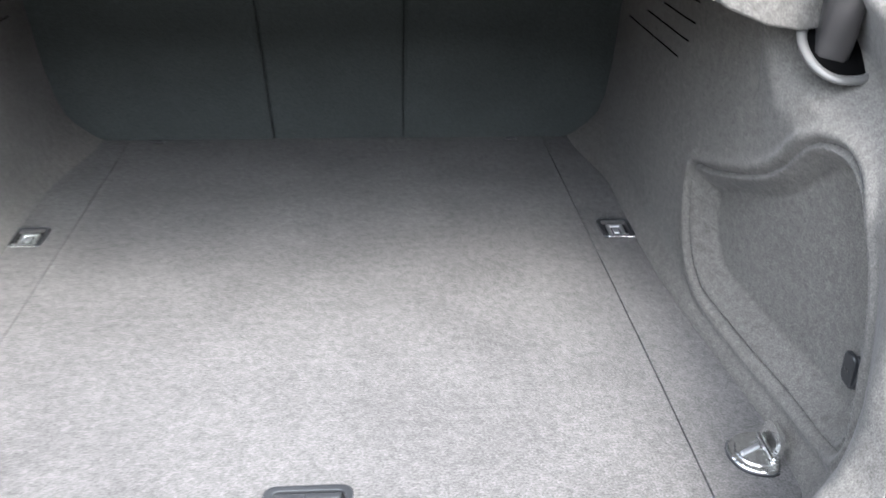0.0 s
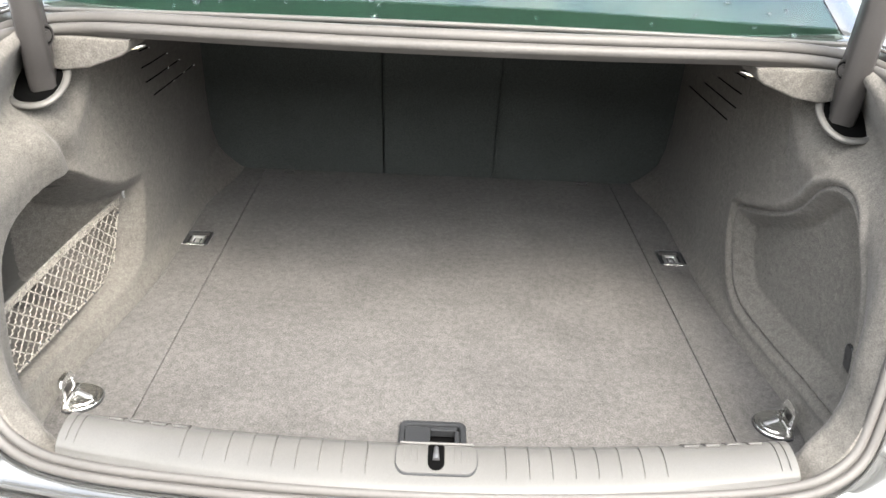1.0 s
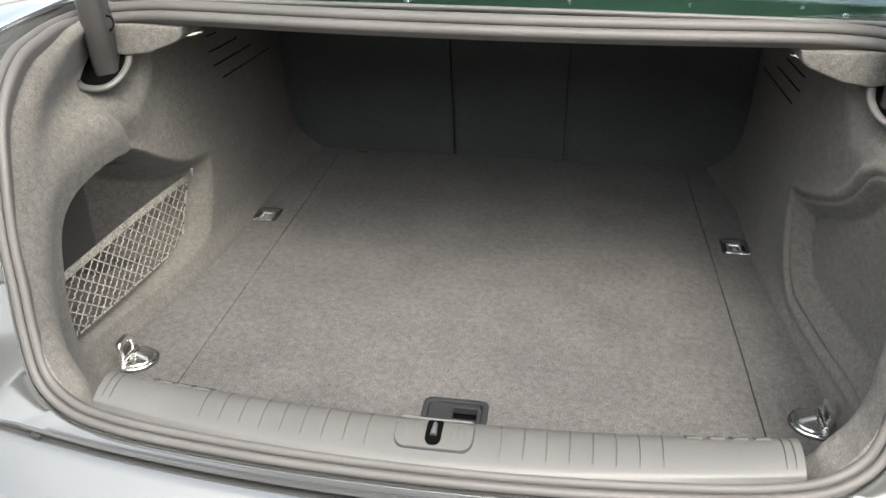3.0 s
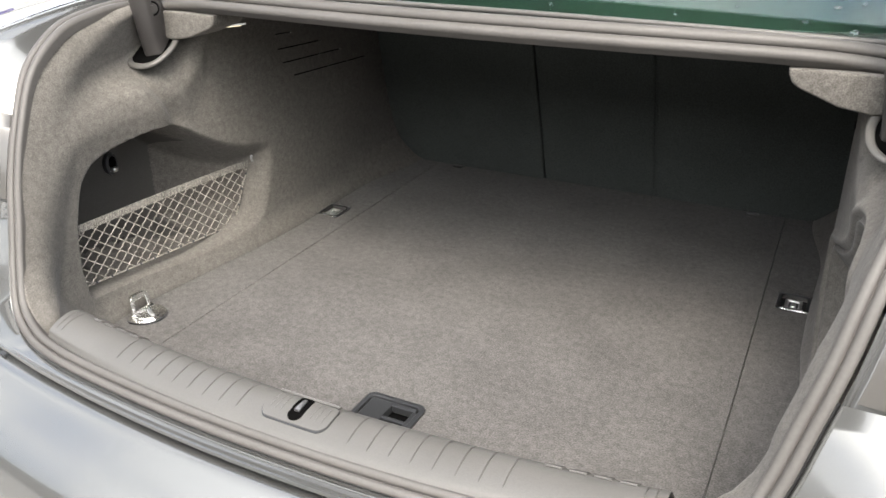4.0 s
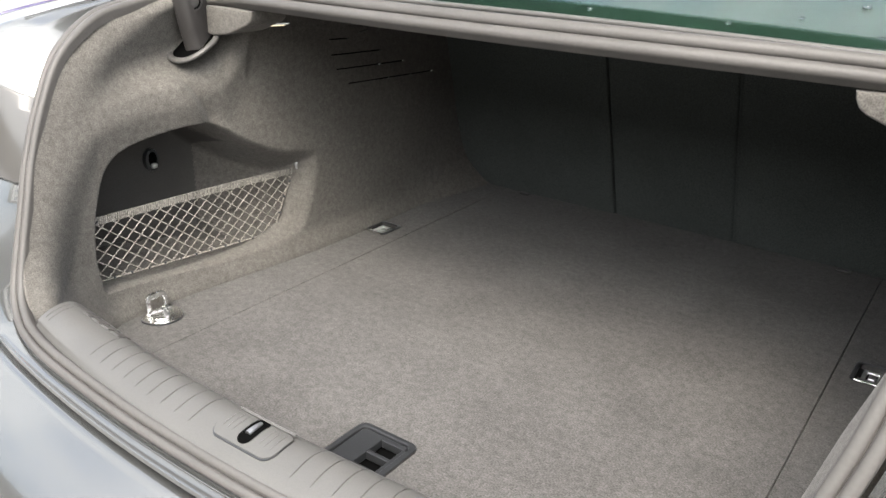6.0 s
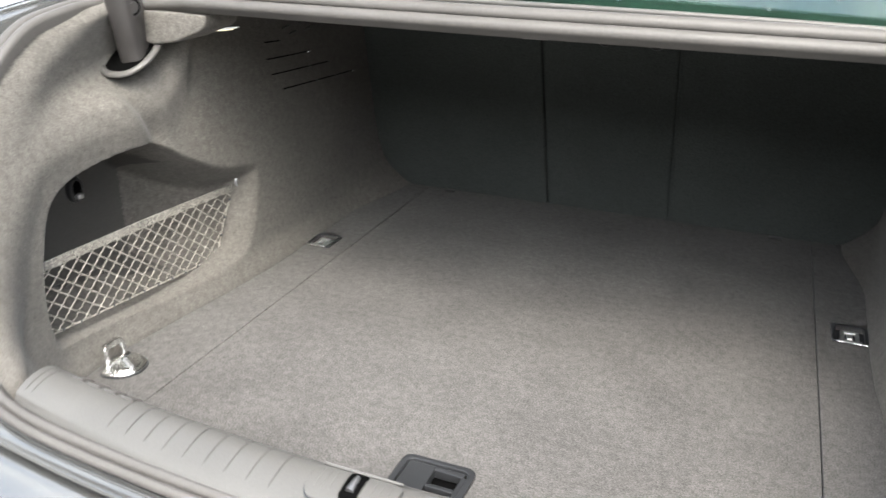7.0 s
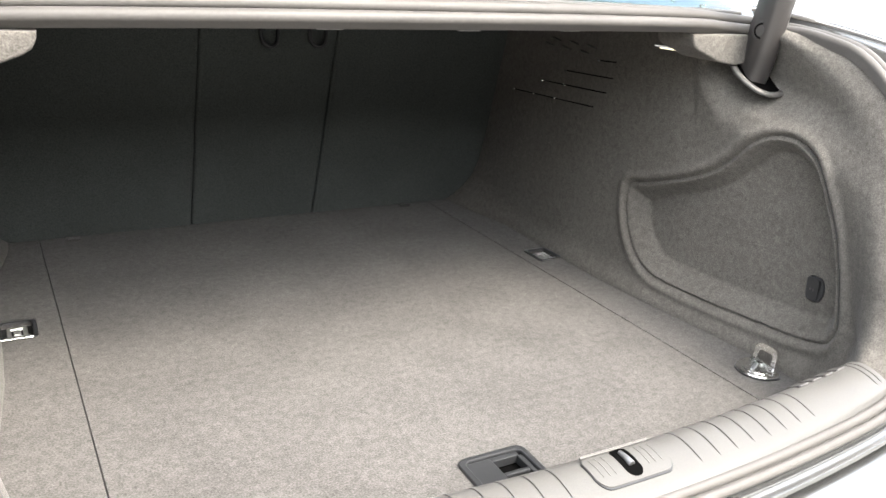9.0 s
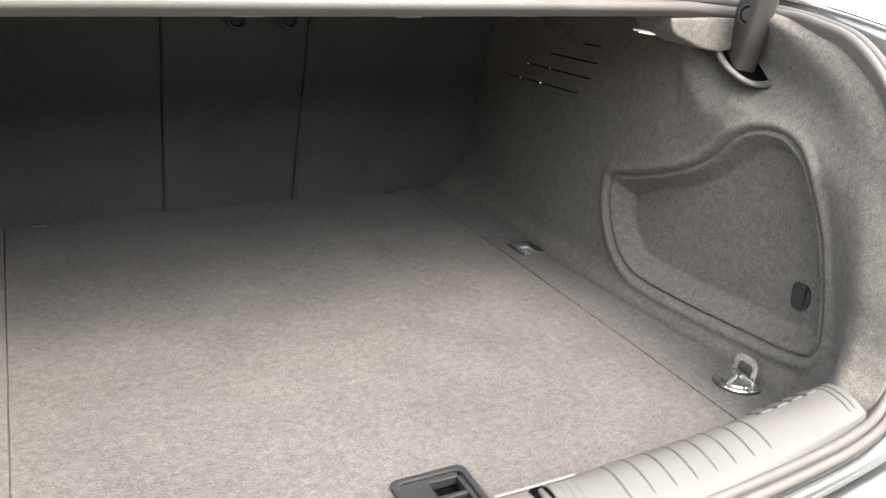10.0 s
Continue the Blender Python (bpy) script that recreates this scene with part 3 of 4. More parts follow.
def make_sill():
    sill = empty("sill_trim", (0.008, -0.08, 0.7))
    tagged(sill, "grey ribbed plastic loading sill trim", "sill trim")
    rib = 0.0245
    cols = [(-0.406, 0.0)]
    for i in range(-11, 11):
        xr = i * rib
        if 0.055 < abs(xr):
            cols += [(xr - 0.0009, 0.0), (xr - 0.0006, -0.0011), (xr + 0.0006, -0.0011), (xr + 0.0009, 0.0003), (xr + 0.005, 0.0002)]
    cols += [(x, 0.0) for x in np.arange(-0.40, 0.389, 0.02) if not any(abs(x - c[0]) < 0.005 for c in cols)] + [(0.392, 0.0)]
    for xr in (-0.396, -0.386, 0.372, 0.382):
        cols += [(xr - 0.0009, 0.0), (xr - 0.0006, -0.0011), (xr + 0.0006, -0.0011), (xr + 0.0009, 0.0003)]
    cols.sort()
    along = np.arange(0, len(SILL_LINE) - 0.99, 1 / 3)
    k = len(along)
    v, f = [], []
    for x, lift in cols:
        for j in along:
            v.append(sill_at(x + 0.008, j, lift if 2.9 < j < 7.4 else 0.0))
    for i in range(len(cols) - 1):
        for j in range(k - 1):
            f.append((i * k + j, i * k + j + 1, (i + 1) * k + j + 1, (i + 1) * k + j))
    put("trim_body", v, f, SILLMAT, sill)
    # raised pads at both ends of the inner slope
    for sx in (-1, 1):
        for i in range(4):
            x = 0.008 + sx * (0.280 + 0.0245 * i)
            q = [sill_at(x + a, b, 0.0026) for a, b in ((-0.008, 3.3), (0.008, 3.3), (0.008, 4.75), (-0.008, 4.75))]
            q += [sill_at(x + a, b, -0.002) for a, b in ((-0.009, 3.0), (0.009, 3.0), (0.009, 4.95), (-0.009, 4.95))]
            put("grip_pad", q, [(0, 1, 2, 3), (0, 4, 5, 1), (1, 5, 6, 2), (2, 6, 7, 3), (3, 7, 4, 0)], RUBBER, sill, smooth=False)
            sweep("pad_edge", [sill_at(x + a, 4.84, 0.0016) for a in np.linspace(-0.0075, 0.0075, 5)], ring_profile(0.0011, 6), (0, 0.5, 0.8), SILLMAT, sill)
    # latch cover in the middle, with its slot and striker
    def cap(name, w0, w1, k0, k1, lift, mt, label, r=0.012):
        v, f = [], []
        n, m = 40, 12
        for i in range(n + 1):
            for j in range(m + 1):
                tx = math.sin(math.pi * (i / n - 0.5))
                e = max(0.0, abs(tx) * (w1 - w0) / 2 - ((w1 - w0) / 2 - r))
                pinch = r - math.sqrt(max(0.0, r * r - e * e))
                kk = k0 + (k1 - k0) * j / m
                span = (k1 - k0) * pinch / 0.045
                kk = k0 + span + (k1 - k0 - 2 * span) * j / m
                v.append(sill_at((w0 + w1) / 2 + (w1 - w0) / 2 * tx, kk, lift))
        for i in range(n):
            for j in range(m):
                a = i * (m + 1) + j
                f.append((a, a + 1, a + m + 2, a + m + 1))
        c = len(v)
        v += [(x, y, z - 0.0035) for x, y, z in v]
        rim = [i * (m + 1) for i in range(n + 1)] + [n * (m + 1) + j for j in range(1, m + 1)] + [i * (m + 1) + m for i in range(n - 1, -1, -1)] + [j for j in range(m - 1, 0, -1)]
        for a, b in zip(rim, rim[1:] + rim[:1]):
            f.append((a, b, c + b, c + a))
        return put(name, v, f, mt, sill, label, smooth=False)
    cap("cover_gap", -0.0353, 0.0518, 4.88, 7.62, 0.0012, BLACKPL, "dark joint round the latch cover")
    cap("latch_cover", -0.0345, 0.0510, 4.97, 7.55, 0.0022, SILLMAT, "rounded grey latch cover")
    rimp = [sill_at(x, 4.80, 0.0035) for x in np.linspace(-0.031, 0.048, 20)]
    sweep("cover_lip", rimp, ring_profile(0.0016, 6), (0, -0.5, 0.8), SILLMAT, sill, "pale raised rear lip")
    # slot is not cut: a black patch on the cover paints its shade
    cap("latch_slot", -0.0008, 0.0168, 4.85, 7.40, 0.0030, VOID, "black patch standing for the shaded latch slot", r=0.0080)
    for x in (-0.026, -0.019, -0.012, 0.027, 0.034, 0.042):
        rib = [sill_at(x, k, 0.0021) for k in np.linspace(5.3, 7.0, 12)]
        sweep("cover_rib", rib, ring_profile(0.0006, 6), (1, 0, 0.02), SILLMAT, sill, "fine raised rib")
    pin = [sill_at(0.008, k, 0.0035) for k in np.linspace(5.5, 6.8, 10)]
    sweep("striker", pin, ring_profile(0.0031, 8), (1, 0, 0.02), STEEL, sill, "chrome latch striker", size=list(np.linspace(0.7, 1.2, 10)))


make_sill()


def make_bodywork():
    # painted flange round the lower half of the opening: from the seal out to a crease, then down to the bumper
    side, up = sweep_frames(LOOP, np.array(OPEN_UP), True)
    out = -1.0 if side[0][2] > 0 else 1.0
    N = len(LOOP)
    ids = [i for i in range(-N // 3, N // 3) if LOOP[i][2] < 0.852 and LOOP[i][1] < 0.1]
    crease = [(x, -0.153 + 0.21 * x * x, 0.688 - 0.01 * x * x) for x in np.linspace(0, 0.50, 26)] + [(0.55, -0.098, 0.688), (0.587, -0.092, 0.708), (0.610, -0.074, 0.752), (0.620, -0.042, 0.800), (0.622, -0.006, 0.842)]
    crease = spline(crease, 300)
    run = np.r_[0, np.cumsum(np.linalg.norm(np.diff(crease, axis=0), axis=1))]
    half = [i for i in ids if i >= 0]
    arc = np.r_[0, np.cumsum([np.linalg.norm(LOOP[b] - LOOP[a]) for a, b in zip(half, half[1:])])]
    v, f = [], []
    for i in ids:
        p, n, b = LOOP[i], side[i] * out, up[i]
        s = -1.0 if p[0] < 0 else 1.0
        a = arc[min(abs(i), len(arc) - 1)]
        a = a if a < 0.36 else 0.36 + (a - 0.36) * (run[-1] - 0.36) / (arc[-1] - 0.36)
        o = np.array([np.interp(a, run, crease[:, k]) for k in range(3)]) * (s, 1, 1)
        z = seal_size(p)
        e = p + n * (0.0165 * z + 0.0030) + b * -0.0085 * z - np.array([0.0, 0.0, 0.002 * (p[2] < 0.72)])
        dip = 0.009 + 0.005 * float(step(0.706, 0.725, p[2]))  # the joint is shallow along the sill
        d = (o - e) / np.linalg.norm(o - e)
        w = (o - e) - d * 0.003
        flat = np.array([d[0], d[1], 0.0])
        flat /= np.linalg.norm(flat)
        down = np.array([0.0, 0.0, -1.0])
        v += [p + n * 0.0165 * z + b * -0.006 * z, p + n * (0.0165 * z + 0.001) + b * -dip, p + n * (0.0165 * z + 0.0022) + b * -dip * 0.86, e, e + b * 0.0022 + d * 0.0006, e + b * 0.0030 + d * 0.0018, e + b * 0.0022 + d * 0.0032, e + b * 0.0008 + d * 0.0042]
        v += [e + w * 0.35 + b * 0.0006, e + w * 0.65 + b * 0.0004, e + w, o + np.array([0, 0, 0.0014]), o + flat * 0.002 + np.array([0, 0, 0.0010]), o + flat * 0.0034 + down * 0.0025, o + flat * -0.008 + down * 0.009, o + flat * -0.012 + down * 0.030]
    k = 16
    for i in range(len(ids) - 1):
        for j in range(k - 1):
            f.append((i * k + j, i * k + j + 1, (i + 1) * k + j + 1, (i + 1) * k + j))
    put("rear_flange", v, f, PAINT, car, "grey metallic flange below the opening")
    for s in (-1, 1):
        part("joint_clip", box(0.014, 0.005, 0.004, pose(s * 0.462, -0.112, 0.680, 0, 0, s * 14), 0.0015), BLACKPL, car, "tiny dark clip at the bumper joint")
    joint = [LOOP[i] + side[i] * out * (0.0165 * seal_size(LOOP[i]) + 0.0012) + up[i] * -0.010 for i in ids]
    sweep("flange_joint", joint, ring_profile(0.0008, 6), OPEN_UP, BLACKPL, car, "dark joint under the seal")
    # bumper; profile in (distance behind the seal's line, height)
    prof = [(0.06, 0.654), (-0.005, 0.668), (-0.021, 0.6765), (-0.026, 0.6762), (-0.037, 0.6700), (-0.056, 0.6585), (-0.081, 0.6420), (-0.104, 0.622), (-0.116, 0.602), (-0.121, 0.575), (-0.124, 0.52), (-0.123, 0.44), (-0.11, 0.36), (-0.06, 0.28), (0.1, 0.24)]
    n = 100
    v, f = [], []
    for i in range(n + 1):
        x = -0.90 + 1.80 * i / n
        y0 = -0.135 + 0.2 * x * x + 1.6 * max(0, abs(x) - 0.60) ** 2
        for k, (dy, z) in enumerate(prof):
            v.append((x, y0 + dy, z))
    k = len(prof)
    for i in range(n):
        for j in range(k - 1):
            f.append((i * k + j, (i + 1) * k + j, (i + 1) * k + j + 1, i * k + j + 1))
    put("bumper", v, f, PAINT, car, "grey metallic bumper reflecting the sky")
    # quarter panels: from the seal up to the shoulder, over it and round to the side
    shoulder = spline([(0.622, -0.004, 0.842), (0.638, -0.006, 0.875), (0.648, -0.002, 0.93), (0.650, 0.010, 0.985), (0.644, 0.038, 1.026), (0.628, 0.085, 1.050), (0.606, 0.199, 1.072), (0.580, 0.292, 1.085), (0.555, 0.345, 1.090)], 110)
    for s in (-1, 1):
        half = [p for p in spline([(x, y, z) for x, y, z in HALF[7:16]], 160) if p[2] > 0.853]
        v, f, rings = [], [], []
        for i, p in enumerate(half):
            q = i / (len(half) - 1) * (len(shoulder) - 1)
            o = np.array([np.interp(q, range(len(shoulder)), shoulder[:, k]) for k in range(3)])
            e = p + np.array([0.022, 0.004, -0.013])
            ring = [p + np.array([0.014, 0.004, -0.010]), p + np.array([0.018, 0.006, -0.018]), e, e + np.array([0.002, 0, 0.0015])]
            top = float(step(0.97, 1.03, p[2]))
            for k in (0.25, 0.5, 0.75):
                ring.append(e + (o - e) * np.array([k, k ** 0.85, k ** (1 - 0.65 * top)]))
            for d in ((0, 0, 0), (0.02, 0.001, 0.0), (0.07, 0.006, -0.004), (0.14, 0.018, -0.012), (0.195, 0.04, -0.03), (0.225, 0.09, -0.08), (0.232, 0.2, -0.18)):
                ring.append(o + np.array(d))
            rings.append(ring)
            v += [(s * x, y, z) for x, y, z in ring]
        k = len(ring)
        for i in range(len(half) - 1):
            for j in range(k - 1):
                q = (i * k + j, i * k + j + 1, (i + 1) * k + j + 1, (i + 1) * k + j)
                f.append(q if s > 0 else q[::-1])
        put("quarter_panel", v, f, PAINT, car, "grey metallic quarter panel beside the opening")
        rod = spline([(s * 0.628, 0.085, 1.052), (s * 0.606, 0.199, 1.074), (s * 0.580, 0.292, 1.087), (s * 0.555, 0.345, 1.092)], 30)
        sweep("shoulder_strip", rod, ring_profile(0.0048, 8), (0, 0, 1), CHROME, car, "slim bright strip along the shoulder")
        # tail light let into the panel, its lower edge red
        def lamp_sheet(name, z0, z1, k0, mt, parent, label, out):
            rows = [[p + np.array([0, -0.0015 * out, 0]) for p in ring[k0:13]] for ring in rings if z0 < ring[7][2] < z1]
            rows = [[row[0] + np.array([0, 0.004, 0])] + row + [row[-1] + np.array([0, 0.03, 0])] for row in rows]
            rows = [[p + np.array([0, 0.004, 0]) for p in rows[0]]] + rows + [[p + np.array([0, 0.004, 0]) for p in rows[-1]]]
            k = len(rows[0])
            v = [(s * x, y, z) for row in rows for x, y, z in row]
            f = []
            for i in range(len(rows) - 1):
                for j in range(k - 1):
                    q = (i * k + j, i * k + j + 1, (i + 1) * k + j + 1, (i + 1) * k + j)
                    f.append(q if s > 0 else q[::-1])
            return put(name, v, f, mt, parent, label)
        tail = lamp_sheet("tail_light", 0.846, 0.985, 3, SMOKED, car, "smoked grey tail light beside the opening", 1.0)
        lamp_sheet("red_lens", 0.847, 0.866, 8, REDLENS, tail, "glossy red lower lens", 2.0)
        pil = []
        for i in range(21):
            w = -0.02 + 1.02 * i / 20
            y, z = 0.365 + w * 0.80, 1.078 + w * 0.36 - 0.06 * w * w
            x = 0.553 - 0.05 * w
            pil += [(s * x, y, z), (s * (x + 0.03), y - 0.01, z - 0.004), (s * (x + 0.08), y - 0.02, z - 0.03), (s * (x + 0.14 + 0.05 * w), y - 0.03, z - 0.10 - 0.10 * w), (s * (x + 0.26), y - 0.03, z - 0.16 - 0.3 * w)]
        f = []
        for i in range(20):
            for j in range(4):
                q = (i * 5 + j, i * 5 + j + 1, (i + 1) * 5 + j + 1, (i + 1) * 5 + j)
                f.append(q if s > 0 else q[::-1])
        put("roof_pillar", pil, f, PAINT, car, "pale roof pillar beside the rear window")
    for sx in (-0.222, 0.24):
        bm = bmesh.new()
        bmesh.ops.create_cone(bm, cap_ends=True, segments=24, radius1=0.012, radius2=0.0105, depth=0.006, matrix=pose(sx, -0.2400, 0.5995, 66, 0, 0))
        part("parking_sensor", bm, PAINT, car, "small round parking sensor")
    # cowl under the rear window, and roof pillars
    n = 40
    v, f = [], []
    for i in range(n + 1):
        x = -0.60 + 1.2 * i / n
        y0 = np.interp(abs(x), [0, 0.2, 0.4, 0.5, 0.6], [0.290, 0.299, 0.330, 0.346, 0.358])
        for dy, z in ((0.0, 1.078), (0.008, 1.084), (0.02, 1.088), (0.032, 1.090), (0.045, 1.084)):
            v.append((x, y0 + dy, z))
    for i in range(n):
        for j in range(4):
            f.append((i * 5 + j, i * 5 + j + 1, (i + 1) * 5 + j + 1, (i + 1) * 5 + j))
    put("window_ledge", v, f, PAINT, car)


make_bodywork()


def make_shell():
    # rest of the saloon, closing the car to the sides and the front
    nose = [(1.16, 0.26), (1.16, 1.02), (1.20, 1.34), (1.45, 1.44), (1.9, 1.46), (2.5, 1.38), (3.15, 1.02), (3.9, 0.92), (4.35, 0.78), (4.45, 0.55), (4.38, 0.28), (3.92, 0.26), (3.85, 0.52), (3.68, 0.66), (3.45, 0.68), (3.22, 0.56), (3.12, 0.26)]
    bm = prism(nose, 1.74, pose(0.87, 0, 0, 90, 0, 90) @ pose(0, 0, -1.74))
    for v in bm.verts:
        if v.co.z > 1.1:
            v.co.x *= 0.76
    bmesh.ops.bevel(bm, geom=[e for e in bm.edges if len(e.link_faces) == 2 and e.calc_face_angle(0) > 0.9], offset=0.06, segments=3, affect="EDGES")
    part("front_body", bm, PAINT, car, "grey metallic cabin and bonnet")
    rear = [(0.13, 0.28), (0.10, 0.62), (0.13, 0.80), (0.30, 0.885), (1.18, 0.90), (1.18, 0.26), (1.06, 0.26), (0.98, 0.54), (0.80, 0.67), (0.58, 0.66), (0.40, 0.52), (0.33, 0.28)]
    for s in (-1, 1):
        bm = prism(rear, 0.15, pose(0.87 if s > 0 else -0.72, 0, 0, 90, 0, 90) @ pose(0, 0, -0.15), 0.0)
        bmesh.ops.bevel(bm, geom=[e for e in bm.edges if len(e.link_faces) == 2 and e.calc_face_angle(0) > 0.9], offset=0.03, segments=3, affect="EDGES")
        part("rear_wing", bm, PAINT, car, "grey metallic rear wing")
        gl = [(1.30, 1.06), (1.38, 1.30), (1.9, 1.36), (2.35, 1.30), (2.85, 1.06)]
        put("side_window", [(s * (0.874 - 0.21 * (b - 1.0) / 0.45), a, b) for a, b in gl], [tuple(range(5))], DARKGLASS, car, smooth=False)
        for y in (0.70, 3.50):
            w = bmesh.new()
            bmesh.ops.create_cone(w, cap_ends=True, segments=36, radius1=0.33, radius2=0.33, depth=0.22, matrix=pose(s * 0.75, y, 0.33, 0, 90, 0))
            bmesh.ops.bevel(w, geom=[e for e in w.edges if e.calc_face_angle(0) > 1.0], offset=0.03, segments=3, affect="EDGES")
            t = part("tyre", w, TYRE, car, smooth=True)
            bms = [box(0.03, 0.05, 0.20, pose(s * 0.85, y, 0.33, 72 * i, 0, 0) @ pose(0, 0, 0.11), 0.008) for i in range(5)]
            part("rim", merged(*bms), ALLOY, t, "silver alloy rim")
    part("floor_pan", box(1.42, 1.06, 0.02, pose(0, 0.62, 0.50)), BLACKPL, car, "dark underside")


make_shell()


def make_glass():
    win = empty("rear_window", (0, 0.6, 1.2))
    tagged(win, "green-tinted sloping rear window wet with raindrops", "rear window")
    n, m = 32, 14
    def at(u, w, lift=0.0):
        half = 0.545 - 0.05 * w
        x = half * u
        y = 0.325 + 0.040 * u * u + w * 0.80
        z = 1.097 + w * 0.36 - 0.06 * w * w - 0.012 * u * u * (1 - w) + lift
        return (x, y, z)
    def sheet(name, u0, u1, w0, w1, lift, mt, th):
        v, f = [], []
        for i in range(n + 1):
            for j in range(m + 1):
                v.append(at(u0 + (u1 - u0) * i / n, w0 + (w1 - w0) * j / m, lift))
        c = len(v)
        v += [(x, y, z - th) for x, y, z in v]
        for i in range(n):
            for j in range(m):
                a = i * (m + 1) + j
                f.append((a, a + m + 1, a + m + 2, a + 1))
                f.append((c + a, c + a + 1, c + a + m + 2, c + a + m + 1))
        for i in range(n):
            for a, b in ((i * (m + 1), (i + 1) * (m + 1)), ((i + 1) * (m + 1) + m, i * (m + 1) + m)):
                f.append((b, a, c + a, c + b))
        return put(name, v, f, mt, win)
    pane = sheet("pane", -1, 1, 0, 1, 0, GLASS, 0.004)
    pane.visible_shadow = False
    sheet("black_border", -1, 1, 0.0, 0.12, -0.0055, FRIT, 0.001)
    rim = [at(u, -0.008, 0.001) for u in np.linspace(-1, 1, 40)]
    sweep("lower_moulding", rim, ring_profile(0.0035), (0, -0.3, 1), SILLMAT, win, "thin grey moulding")
    random.seed(4)
    for i in range(30):
        u, w = random.uniform(-0.95, 0.95), abs(random.gauss(0.0, 0.07)) + 0.004
        p = Vector(at(u, w, 0.0005))
        bm = bmesh.new()
        bmesh.ops.create_icosphere(bm, subdivisions=2, radius=random.uniform(0.0022, 0.0045))
        bmesh.ops.scale(bm, vec=(random.uniform(1, 1.6), 1.0, 0.7), verts=bm.verts)
        bmesh.ops.translate(bm, vec=p, verts=bm.verts)
        part("raindrop", bm, DROP, win, smooth=True)
    # shelf seen through the window, and cabin behind it
    sh = part("parcel_shelf", box(1.1, 0.66, 0.012, pose(0, 0.765, 1.0845)), SHELFMAT)
    tagged(sh, "grey felt rear shelf below the window", "shelf")


make_glass()


# ---- hinge arms ----
def make_hinge(s):
    h = empty("lid_hinge", (s * 0.54, 0.30, 0.98))
    tagged(h, "dark grey lid hinge arm rising from an oval collar", "hinge", "lid hinges")
    o = 0.006 if s > 0 else 0.0
    path = spline([(s * (0.531 + o), 0.311, 0.992), (s * (0.531 + o), 0.306, 1.012), (s * (0.527 + o), 0.296, 1.045), (s * (0.525 + o), 0.287, 1.085), (s * (0.525 + o), 0.280, 1.13), (s * (0.525 + o), 0.278, 1.18), (s * (0.525 + o), 0.298, 1.25), (s * (0.525 + o), 0.38, 1.35)], 44)
    prof = [(-0.012, -0.024), (-0.0165, -0.019), (-0.0165, 0.019), (-0.012, 0.024), (0.012, 0.024), (0.0165, 0.019), (0.0165, -0.019), (0.012, -0.024)]
    sweep("arm", path, prof, (0.30 * s, 1.0, 0.0), ARMMAT, h)
    # collar on the shelf of the lining
    col = []
    for i in range(40):
        t = 2 * math.pi * i / 40
        y = 0.302 + 0.037 * math.sin(t)
        col.append((s * (0.537 + o + 0.037 * math.copysign(abs(math.cos(t)) ** 0.8, math.cos(t))), y, 0.981 + 0.6 * (y - 0.27)))
    sweep("collar", col, [(0.0055 * math.cos(t), 0.0038 * math.sin(t)) for t in np.linspace(0, 2 * math.pi, 10, endpoint=False)], (0, -0.45, 0.9), SILLMAT, h, "smooth grey plastic collar", closed=True)
    v = [(x, y, z + 0.0005) for x, y, z in col]
    # flat black disc paints the shade of the collar's hole
    put("hollow", v, [tuple(range(40))], VOID, h, "flat black disc standing for the shaded hole in the collar", smooth=False)
    m = look((s * (0.5085 + o), 0.284, 1.066), (s * 0.2, 0.17, 1.066))
    for name, r0, r1, dep, dz, mt in (("bolt_seat", 0.0140, 0.0130, 0.004, 0.0, ARMMAT), ("recess", 0.0115, 0.0115, 0.0046, 0.0, VOID), ("washer", 0.0085, 0.008, 0.007, 0.0, ARMMAT), ("bolt", 0.0055, 0.0045, 0.011, 0.0, ARMMAT)):
        bm = bmesh.new()
        bmesh.ops.create_cone(bm, cap_ends=True, segments=20, radius1=r0, radius2=r1, depth=dep, matrix=m @ pose(0, 0, dz))
        part(name, bm, mt, h)
    return h


for s in (-1, 1):
    make_hinge(s)


def make_lid():
    lid = empty("trunk_lid", (0, 0.3, 1.3))
    tagged(lid, "raised grey metallic lid standing open on its hinge arms", "trunk lid")
    outer = [(0.425, 1.215), (0.455, 1.34), (0.500, 1.50), (0.535, 1.66), (0.530, 1.74), (0.475, 1.80), (0.34, 1.87), (0.22, 1.92), (0.19, 1.915)]
    inner = [(0.20, 1.895), (0.23, 1.88), (0.34, 1.83), (0.44, 1.765), (0.470, 1.71), (0.470, 1.64), (0.440, 1.49), (0.405, 1.34), (0.385, 1.225)]
    def shell(name, prof, mt, label, wide):
        v, f = [], []
        n = 24
        for i in range(n + 1):
            t = -1 + 2 * i / n
            for y, z in prof:
                v.append((wide * t, y + 0.05 * t * t, z - 0.02 * t ** 4))
        k = len(prof)
        for i in range(n):
            for j in range(k - 1):
                f.append((i * k + j, i * k + j + 1, (i + 1) * k + j + 1, (i + 1) * k + j))
        put(name, v, f, mt, lid, label)
    shell("outer_skin", outer + [inner[0]], PAINT, "grey metallic outer skin", 0.67)
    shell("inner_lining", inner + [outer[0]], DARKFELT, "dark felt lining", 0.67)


make_lid()


